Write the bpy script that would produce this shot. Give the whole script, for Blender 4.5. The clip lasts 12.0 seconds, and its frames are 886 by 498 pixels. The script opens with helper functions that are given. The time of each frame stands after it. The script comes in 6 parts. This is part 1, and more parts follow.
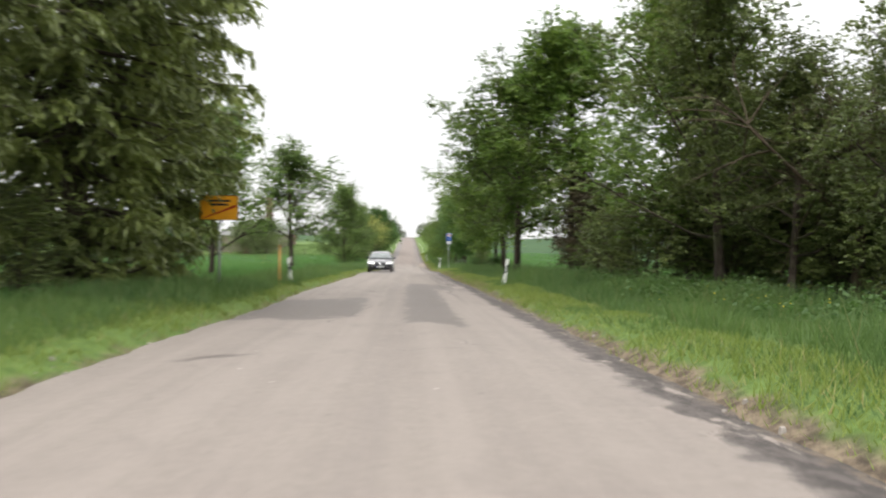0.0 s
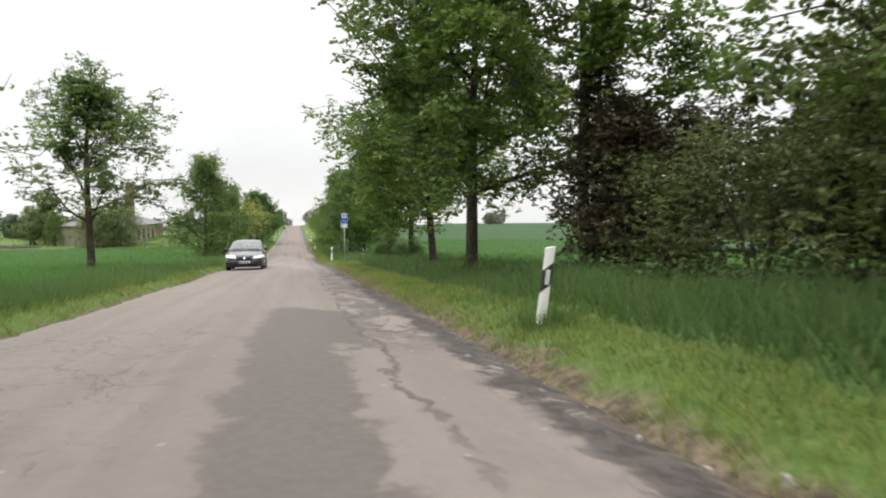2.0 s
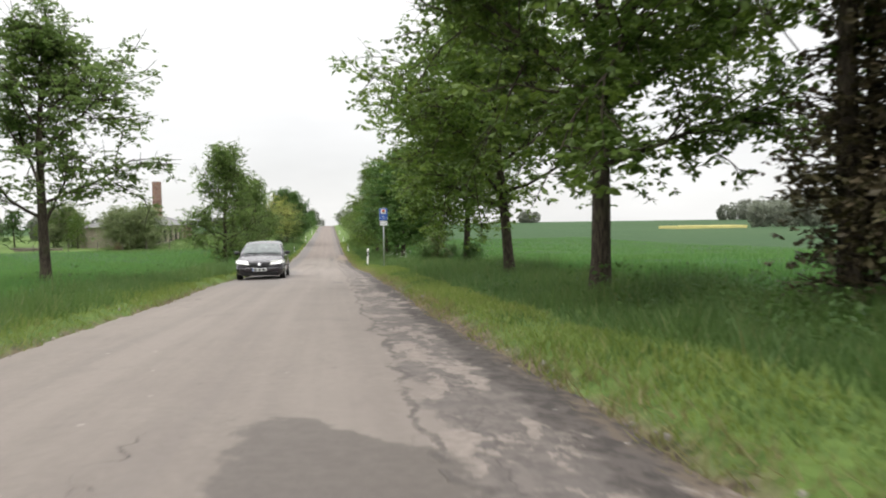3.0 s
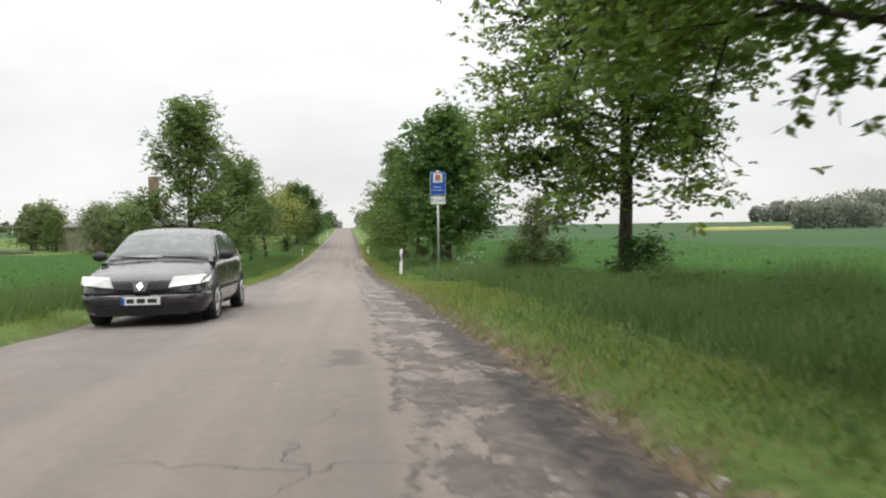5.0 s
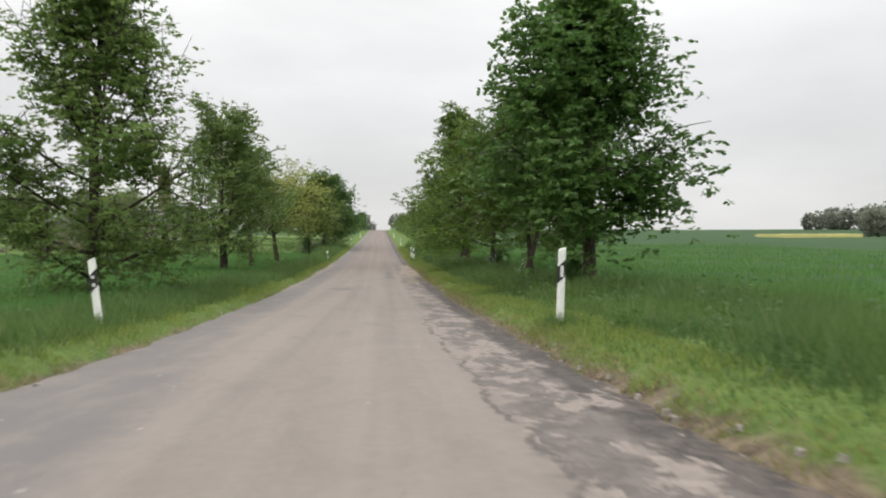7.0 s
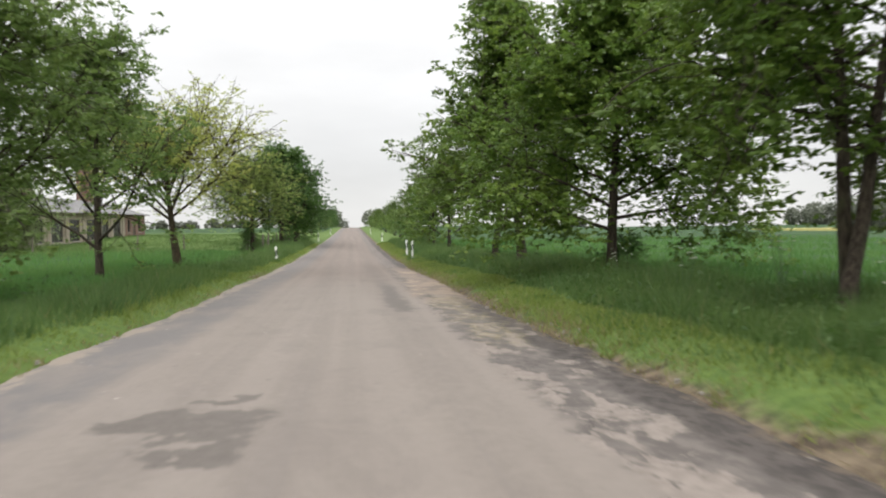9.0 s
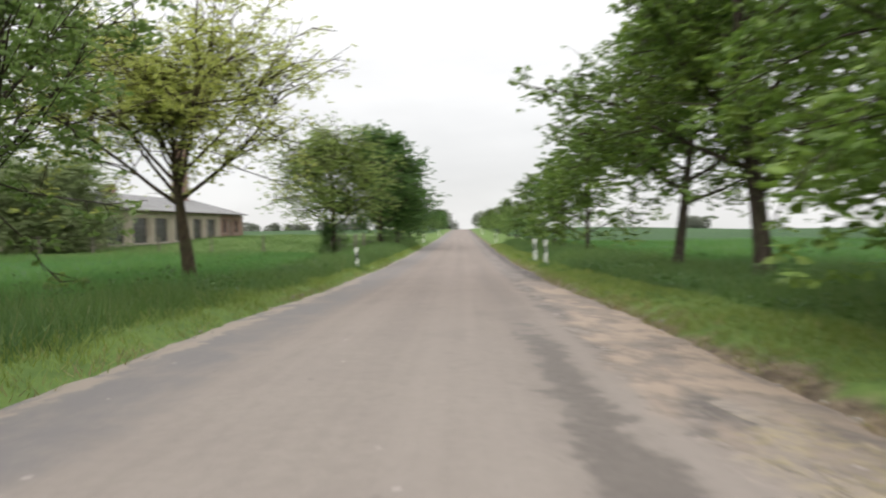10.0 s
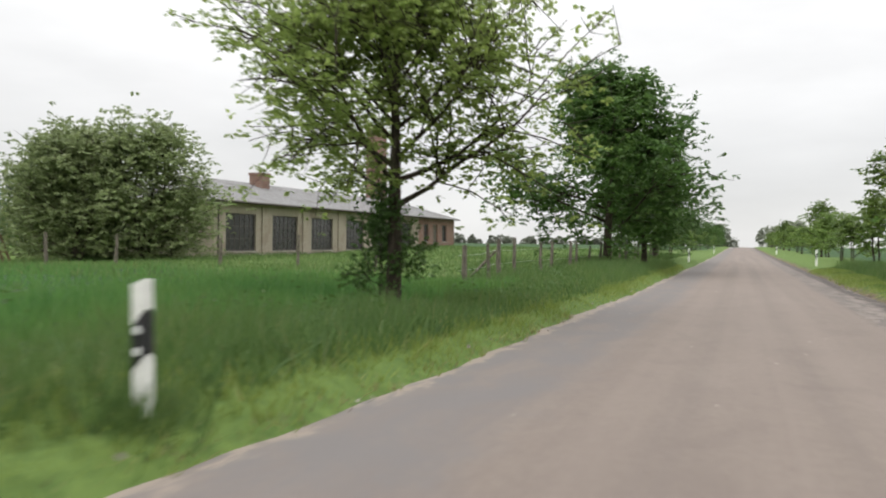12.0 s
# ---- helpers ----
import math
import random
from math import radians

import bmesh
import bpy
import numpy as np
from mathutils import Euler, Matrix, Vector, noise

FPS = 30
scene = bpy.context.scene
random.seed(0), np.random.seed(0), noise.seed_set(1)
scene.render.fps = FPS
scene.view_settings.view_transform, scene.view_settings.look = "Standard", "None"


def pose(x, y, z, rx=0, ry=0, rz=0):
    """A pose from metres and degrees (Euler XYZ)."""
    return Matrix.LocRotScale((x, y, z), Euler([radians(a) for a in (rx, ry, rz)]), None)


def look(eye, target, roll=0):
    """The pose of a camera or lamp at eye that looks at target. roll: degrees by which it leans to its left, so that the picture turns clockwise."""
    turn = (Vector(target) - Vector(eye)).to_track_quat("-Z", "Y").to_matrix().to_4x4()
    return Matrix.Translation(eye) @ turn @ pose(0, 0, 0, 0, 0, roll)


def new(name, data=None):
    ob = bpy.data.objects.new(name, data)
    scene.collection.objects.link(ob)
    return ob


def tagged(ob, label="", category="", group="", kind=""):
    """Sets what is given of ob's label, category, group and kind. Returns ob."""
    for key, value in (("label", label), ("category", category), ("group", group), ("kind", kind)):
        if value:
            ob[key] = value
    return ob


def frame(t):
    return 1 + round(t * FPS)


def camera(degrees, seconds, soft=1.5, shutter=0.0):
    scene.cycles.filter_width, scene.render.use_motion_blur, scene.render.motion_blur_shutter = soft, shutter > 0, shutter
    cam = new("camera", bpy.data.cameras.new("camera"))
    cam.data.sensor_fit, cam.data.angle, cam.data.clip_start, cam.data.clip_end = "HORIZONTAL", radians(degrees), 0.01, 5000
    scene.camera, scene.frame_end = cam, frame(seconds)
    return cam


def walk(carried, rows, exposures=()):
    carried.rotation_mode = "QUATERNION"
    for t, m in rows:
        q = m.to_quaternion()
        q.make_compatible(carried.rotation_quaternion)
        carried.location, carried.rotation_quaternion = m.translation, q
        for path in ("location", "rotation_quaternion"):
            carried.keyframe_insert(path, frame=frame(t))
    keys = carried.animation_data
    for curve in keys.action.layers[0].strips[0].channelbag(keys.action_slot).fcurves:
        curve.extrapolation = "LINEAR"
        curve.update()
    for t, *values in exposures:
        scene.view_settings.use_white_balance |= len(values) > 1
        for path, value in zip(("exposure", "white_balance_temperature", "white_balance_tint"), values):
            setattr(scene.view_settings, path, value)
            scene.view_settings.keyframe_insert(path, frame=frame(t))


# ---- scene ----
cam = camera(61.0, 12.0, soft=2.0, shutter=0.2)
PATH = [
    (0, (0.411, 0.292, 1.277), (0.502, 2.29, 1.24), 0.8),
    (0.2, (0.495, 1.841, 1.277), (0.782, 3.82, 1.24), 0.7),
    (0.3, (0.5, 2.589, 1.265), (0.866, 4.555, 1.229), 0.8),
    (0.5, (0.499, 4.196, 1.207), (0.99, 6.134, 1.168), 0.7),
    (1, (0.657, 8.508, 1.088), (1.133, 10.45, 1.034), 0.3),
    (1.5, (0.788, 12.576, 0.913), (1.183, 14.536, 0.849), -0.2),
    (2, (0.865, 16.771, 0.804), (1.247, 18.732, 0.734), -0.4),
    (2.5, (0.969, 20.838, 0.685), (1.294, 22.81, 0.615), -0.9),
    (3, (1.033, 25.21, 0.638), (1.331, 27.186, 0.568), -0.8),
    (5, (1.343, 43.521, -0.065), (1.593, 45.504, -0.125), -0.9),
    (5.5, (1.277, 48.271, -0.18), (1.507, 50.257, -0.24), -1.3),
    (6, (1.199, 53.326, -0.259), (1.39, 55.316, -0.317), -0.6),
    (6.5, (1.038, 58.119, -0.427), (1.196, 60.112, -0.478), -0.4),
    (8.3, (0.374, 77.553, -1.334), (0.587, 79.541, -1.377), 0.1),
    (8.5, (0.387, 79.792, -1.352), (0.607, 81.78, -1.401), -0.1),
    (9, (0.388, 85.611, -1.547), (0.627, 87.596, -1.596), -0.7),
    (9.5, (0.428, 91.135, -1.679), (0.681, 93.119, -1.724), -0.7),
    (9.8, (0.402, 94.779, -1.761), (0.611, 96.768, -1.803), -0.2),
    (10, (0.438, 97.088, -1.825), (0.386, 99.087, -1.863), -0.7),
    (10.2, (0.458, 99.368, -1.857), (0.104, 101.337, -1.885), -0.6),
    (10.5, (0.399, 102.844, -1.855), (-0.242, 104.739, -1.856), -1.2),
    (10.8, (0.333, 106.583, -1.899), (-0.328, 108.471, -1.902), -1.0),
    (11, (0.324, 108.981, -1.904), (-0.34, 110.868, -1.902), -0.6),
    (11.5, (0.071, 115.107, -2.008), (-0.612, 116.986, -2.004), 0.0),
    (12, (-0.353, 121.635, -2.053), (-1.089, 123.495, -2.051), 0.9),
]
# exposure follows the phone's own metering along the drive
EXPOSURES = [(0.0, 0.42), (0.6, 0.44), (1.5, 0.32), (3.0, 0.24), (5.0, 0.12), (6.0, 0.02), (6.5, -0.08), (8.5, 0.03), (9.5, 0.12), (10.5, 0.12), (12.0, 0.04)]
walk(cam, [(t, look(eye, target, roll)) for t, eye, target, roll in PATH], EXPOSURES)

# ---------------------------------------------------------------- world and sun
world = bpy.data.worlds.new("overcast_sky")
scene.world = world
world.use_nodes = True
wn, wl = world.node_tree.nodes, world.node_tree.links
wn.clear()
w_out = wn.new("ShaderNodeOutputWorld")
w_bg = wn.new("ShaderNodeBackground")
w_sky = wn.new("ShaderNodeTexSky")
w_sky.sky_type = "NISHITA"
w_sky.sun_disc = False
w_sky.sun_elevation = radians(50)
w_sky.sun_rotation = radians(215)
w_tc = wn.new("ShaderNodeTexCoord")
w_sep = wn.new("ShaderNodeSeparateXYZ")
wl.new(w_tc.outputs["Generated"], w_sep.inputs[0])
# overcast layer: dimmer at the horizon, brighter towards the zenith, faint cloud structure
w_ramp = wn.new("ShaderNodeMapRange")
w_ramp.inputs["From Min"].default_value = 0.0
w_ramp.inputs["From Max"].default_value = 1.0
w_ramp.inputs["To Min"].default_value = 0.71
w_ramp.inputs["To Max"].default_value = 3.2
w_curve = wn.new("ShaderNodeMath")
w_curve.operation = "POWER"
w_curve.use_clamp = True
w_curve.inputs[1].default_value = 1.9
wl.new(w_sep.outputs["Z"], w_curve.inputs[0])
wl.new(w_curve.outputs[0], w_ramp.inputs["Value"])
w_map = wn.new("ShaderNodeMapping")
w_map.inputs["Scale"].default_value = (1.2, 1.2, 4.0)
wl.new(w_tc.outputs["Generated"], w_map.inputs[0])
w_noise = wn.new("ShaderNodeTexNoise")
w_noise.inputs["Scale"].default_value = 2.2
w_noise.inputs["Detail"].default_value = 5.0
wl.new(w_map.outputs[0], w_noise.inputs["Vector"])
w_cl = wn.new("ShaderNodeMapRange")
w_cl.inputs["From Min"].default_value = 0.3
w_cl.inputs["From Max"].default_value = 0.7
w_cl.inputs["To Min"].default_value = 0.90
w_cl.inputs["To Max"].default_value = 1.10
wl.new(w_noise.outputs["Fac"], w_cl.inputs["Value"])
w_mul = wn.new("ShaderNodeMath")
w_mul.operation = "MULTIPLY"
wl.new(w_ramp.outputs[0], w_mul.inputs[0])
wl.new(w_cl.outputs[0], w_mul.inputs[1])
w_tint = wn.new("ShaderNodeVectorMath")
w_tint.operation = "SCALE"
w_tint.inputs[0].default_value = (1.0, 0.995, 0.99)
wl.new(w_mul.outputs[0], w_tint.inputs["Scale"])
w_scale = wn.new("ShaderNodeVectorMath")
w_scale.operation = "SCALE"
w_scale.inputs["Scale"].default_value = 0.10
wl.new(w_sky.outputs[0], w_scale.inputs[0])
w_mix = wn.new("ShaderNodeMix")
w_mix.data_type = "RGBA"
w_mix.inputs["Factor"].default_value = 0.93
wl.new(w_scale.outputs[0], w_mix.inputs["A"])
wl.new(w_tint.outputs[0], w_mix.inputs["B"])
wl.new(w_mix.outputs["Result"], w_bg.inputs["Color"])
w_bg.inputs["Strength"].default_value = 1.15
wl.new(w_bg.outputs[0], w_out.inputs[0])

sun_data = bpy.data.lights.new("sun", "SUN")
sun_data.energy = 0.8
sun_data.angle = radians(25)
sun_data.color = (1.0, 0.96, 0.9)
sun = new("sun", sun_data)
sun.matrix_world = pose(0, 0, 40, 40, 0, -35)


# ---------------------------------------------------------------- material helpers
class Nodes:
    """A small helper that wires node materials."""

    def __init__(self, name):
        self.mat = bpy.data.materials.new(name)
        self.mat.use_nodes = True
        self.t = self.mat.node_tree
        self.n, self.l = self.t.nodes, self.t.links
        self.n.clear()
        self.out = self.n.new("ShaderNodeOutputMaterial")

    def put(self, kind, **values):
        node = self.n.new(kind)
        for key, value in values.items():
            node.inputs[key.replace("_", " ")].default_value = value
        return node

    def link(self, a, b):
        self.l.new(a, b)

    def pos(self):
        return self.n.new("ShaderNodeNewGeometry").outputs["Position"]

    def noise(self, vec, scale, detail=4.0, rough=0.6, stretch=None, distort=0.0):
        if stretch:
            m = self.put("ShaderNodeMapping", Scale=stretch)
            self.link(vec, m.inputs[0])
            vec = m.outputs[0]
        n = self.put("ShaderNodeTexNoise", Scale=scale, Detail=detail, Roughness=rough, Distortion=distort)
        self.link(vec, n.inputs["Vector"])
        return n.outputs["Fac"]

    def span(self, fac, a, b, lo=0.0, hi=1.0):
        m = self.put("ShaderNodeMapRange")
        m.interpolation_type = "SMOOTHSTEP"
        m.inputs["From Min"].default_value, m.inputs["From Max"].default_value = a, b
        m.inputs["To Min"].default_value, m.inputs["To Max"].default_value = lo, hi
        self.link(fac, m.inputs["Value"])
        return m.outputs[0]

    def mathop(self, op, a, b):
        m = self.n.new("ShaderNodeMath")
        m.operation = op
        for i, v in enumerate((a, b)):
            if isinstance(v, (int, float)):
                m.inputs[i].default_value = v
            else:
                self.link(v, m.inputs[i])
        return m.outputs[0]

    def mix(self, fac, a, b, blend="MIX"):
        m = self.n.new("ShaderNodeMix")
        m.data_type = "RGBA"
        m.blend_type = blend
        for sock, v in ((m.inputs["Factor"], fac), (m.inputs["A"], a), (m.inputs["B"], b)):
            if isinstance(v, (int, float)):
                sock.default_value = v
            elif isinstance(v, tuple):
                sock.default_value = (*v, 1.0)
            else:
                self.link(v, sock)
        return m.outputs["Result"]

    def bump(self, height, strength=0.3, distance=0.02, under=None):
        b = self.put("ShaderNodeBump", Strength=strength, Distance=distance)
        self.link(height, b.inputs["Height"])
        if under:
            self.link(under, b.inputs["Normal"])
        return b.outputs[0]

    def finish(self, color, rough=0.7, metal=0.0, normal=None, translucent=0.0, spec=0.5, coat=0.0):
        p = self.put("ShaderNodeBsdfPrincipled", Metallic=metal)
        p.inputs["Specular IOR Level"].default_value = spec
        p.inputs["Coat Weight"].default_value = coat
        p.inputs["Coat Roughness"].default_value = 0.08
        if isinstance(color, tuple):
            p.inputs["Base Color"].default_value = (*color, 1.0)
        else:
            self.link(color, p.inputs["Base Color"])
        if isinstance(rough, (int, float)):
            p.inputs["Roughness"].default_value = rough
        else:
            self.link(rough, p.inputs["Roughness"])
        if normal:
            self.link(normal, p.inputs["Normal"])
        shader = p.outputs[0]
        if translucent:
            tr = self.put("ShaderNodeBsdfTranslucent")
            if isinstance(color, tuple):
                tr.inputs["Color"].default_value = (*color, 1.0)
            else:
                self.link(color, tr.inputs["Color"])
            ms = self.put("ShaderNodeMixShader")
            ms.inputs[0].default_value = translucent
            self.link(shader, ms.inputs[1])
            self.link(tr.outputs[0], ms.inputs[2])
            shader = ms.outputs[0]
        self.link(shader, self.out.inputs[0])
        return self.mat


def leaf_material(name, dark, light, fresh, share=0.35, translucent=0.35):
    m = Nodes(name)
    island = m.n.new("ShaderNodeNewGeometry").outputs["Random Per Island"]
    obj = m.n.new("ShaderNodeObjectInfo").outputs["Random"]
    patch = m.noise(m.pos(), 0.7, 3.0)
    c = m.mix(m.span(island, 0.0, 1.0, 0.2, 0.8), dark, light)
    c = m.mix(m.mathop("MULTIPLY", m.span(patch, 0.42, 0.68), share), c, fresh)
    spray = m.noise(m.pos(), 2.6, 2.0)
    c = m.mix(m.mathop("MULTIPLY", m.span(spray, 0.5, 0.72), share * 0.9), c, fresh)
    c = m.mix(m.span(spray, 0.46, 0.3, 0.0, 0.45), c, dark)
    hsv = m.put("ShaderNodeHueSaturation")
    m.link(c, hsv.inputs["Color"])
    m.link(m.span(obj, 0.0, 1.0, 0.85, 1.15), hsv.inputs["Value"])
    return m.finish(hsv.outputs[0], 0.5, translucent=translucent, spec=0.35)


def bark_material(name, dark, light):
    m = Nodes(name)
    p = m.pos()
    grain = m.noise(p, 9.0, 6.0, stretch=(3.0, 3.0, 0.6))
    moss = m.noise(p, 2.0, 3.0)
    c = m.mix(m.span(grain, 0.35, 0.65), dark, light)
    c = m.mix(m.mathop("MULTIPLY", m.span(moss, 0.5, 0.75), 0.5), c, (0.07, 0.085, 0.035))
    return m.finish(c, 0.9, normal=m.bump(grain, 0.8, 0.03), spec=0.2)


def plain_material(name, color, rough=0.6, metal=0.0, dirt=0.25, scale=6.0, coat=0.0, spec=0.5):
    m = Nodes(name)
    p = m.pos()
    d1 = m.noise(p, scale, 5.0)
    d2 = m.noise(p, scale * 7.0, 3.0)
    dirty = tuple(c * 0.55 + 0.012 for c in color)
    c = m.mix(m.mathop("MULTIPLY", m.span(d1, 0.4, 0.75), dirt * 2.0), color, dirty)
    c = m.mix(m.mathop("MULTIPLY", m.span(d2, 0.45, 0.7), dirt), c, dirty)
    r = m.span(d1, 0.3, 0.7, max(rough - 0.08, 0.02), min(rough + 0.1, 1.0))
    return m.finish(c, r, metal, m.bump(d2, 0.08, 0.004), spec=spec, coat=coat)


LEAF_MAPLE = leaf_material("leaf_maple", (0.070, 0.128, 0.024), (0.140, 0.222, 0.040), (0.245, 0.315, 0.055), translucent=0.45)
LEAF_DARK = leaf_material("leaf_dark", (0.050, 0.110, 0.026), (0.092, 0.170, 0.040), (0.125, 0.205, 0.05), translucent=0.48)
LEAF_ASH = leaf_material("leaf_ash", (0.105, 0.180, 0.046), (0.190, 0.275, 0.072), (0.245, 0.32, 0.095), translucent=0.55)
LEAF_FRESH = leaf_material("leaf_fresh", (0.150, 0.210, 0.055), (0.240, 0.310, 0.085), (0.30, 0.36, 0.11), translucent=0.6)
LEAF_PALE = leaf_material("leaf_pale", (0.34, 0.39, 0.09), (0.50, 0.55, 0.15), (0.58, 0.60, 0.18), 0.5, 0.6)
LEAF_OLIVE = leaf_material("leaf_olive", (0.105, 0.140, 0.044), (0.180, 0.215, 0.074), (0.25, 0.255, 0.12), translucent=0.5)
LEAF_THICKET = leaf_material("leaf_thicket", (0.050, 0.064, 0.022), (0.125, 0.165, 0.048), (0.26, 0.31, 0.085), translucent=0.45)
LEAF_BROWN = leaf_material("leaf_brown", (0.058, 0.046, 0.028), (0.120, 0.092, 0.054), (0.15, 0.15, 0.06), translucent=0.25)
LEAF_WILLOW = leaf_material("leaf_willow", (0.155, 0.205, 0.085), (0.260, 0.320, 0.140), (0.33, 0.37, 0.18), translucent=0.5)
NEEDLE = leaf_material("needle", (0.082, 0.104, 0.033), (0.155, 0.182, 0.057), (0.25, 0.30, 0.075), 0.55, 0.35)
BARK = bark_material("bark", (0.028, 0.022, 0.017), (0.085, 0.068, 0.052))
BARK_WARM = bark_material("bark_warm", (0.035, 0.026, 0.018), (0.10, 0.075, 0.05))


def grass_material(name, low, high, dry):
    m = Nodes(name)
    island = m.n.new("ShaderNodeNewGeometry").outputs["Random Per Island"]
    patch = m.noise(m.pos(), 0.35, 4.0)
    c = m.mix(island, low, high)
    c = m.mix(m.span(patch, 0.35, 0.7, 0.0, 0.4), c, (0.135, 0.20, 0.042))
    c = m.mix(m.span(island, 0.93, 0.97), c, dry)
    return m.finish(c, 0.55, translucent=0.5, spec=0.3)


GRASS_SHORT = grass_material("grass_short", (0.150, 0.205, 0.042), (0.260, 0.315, 0.078), (0.36, 0.32, 0.15))
GRASS_TALL = grass_material("grass_tall", (0.068, 0.128, 0.040), (0.122, 0.198, 0.063), (0.20, 0.22, 0.09))
CROP = grass_material("crop", (0.076, 0.185, 0.050), (0.118, 0.250, 0.068), (0.14, 0.25, 0.07))

DRY = grass_material("dry_grass", (0.20, 0.155, 0.085), (0.33, 0.26, 0.15), (0.12, 0.09, 0.06))


def ground_material():
    m = Nodes("ground_meadow")
    p = m.pos()
    sep = m.n.new("ShaderNodeSeparateXYZ")
    m.link(p, sep.inputs[0])
    ax = m.mathop("ABSOLUTE", sep.outputs["X"], 0)
    wob = m.noise(p, 0.25, 3.0)
    edge = m.mathop("ADD", ax, m.mathop("MULTIPLY", wob, 3.0))
    fine = m.noise(p, 6.0, 6.0, 0.7)
    mid = m.noise(p, 0.6, 5.0)
    verge = m.mix(m.span(fine, 0.3, 0.7), (0.058, 0.100, 0.025), (0.110, 0.165, 0.042))
    verge = m.mix(m.span(mid, 0.45, 0.7, 0.0, 0.45), verge, (0.105, 0.155, 0.036))
    rows = m.noise(p, 1.2, 4.0, stretch=(3.0, 0.25, 1.0))
    large = m.noise(p, 0.012, 4.0)
    crop = m.mix(m.span(rows, 0.3, 0.7), (0.024, 0.055, 0.020), (0.036, 0.074, 0.026))
    crop = m.mix(m.span(large, 0.4, 0.65, 0.0, 0.6), crop, (0.038, 0.074, 0.025))
    soil = m.mix(m.span(fine, 0.35, 0.65), (0.060, 0.046, 0.034), (0.185, 0.145, 0.10))
    leftish = m.span(sep.outputs["X"], 0.5, -0.5)
    far_edge = m.mathop("ADD", edge, m.mathop("MULTIPLY", leftish, 2.2))
    yard = m.mathop("MULTIPLY", m.mathop("MULTIPLY", leftish, m.span(m.mathop("ADD", sep.outputs["Y"], wob), 141.0, 143.0)), m.span(sep.outputs["Y"], 260.0, 230.0))
    c = m.mix(m.mathop("MULTIPLY", m.span(far_edge, 8.2, 9.6), m.mathop("SUBTRACT", 1.0, yard)), verge, crop)
    bare = m.mathop("ADD", ax, m.mathop("MULTIPLY", m.noise(p, 1.6, 5.0), 0.7))
    bare = m.mathop("ADD", bare, m.mathop("MULTIPLY", leftish, m.mathop("ADD", m.span(sep.outputs["Y"], 50.0, 20.0, 0.0, 0.3), m.span(sep.outputs["Y"], 48.0, 60.0, 0.0, 0.42))))
    c = m.mix(m.span(bare, 3.3, 3.55), soil, c)
    b = m.bump(fine, 0.6, 0.08)
    return m.finish(c, 0.9, normal=b, spec=0.15)


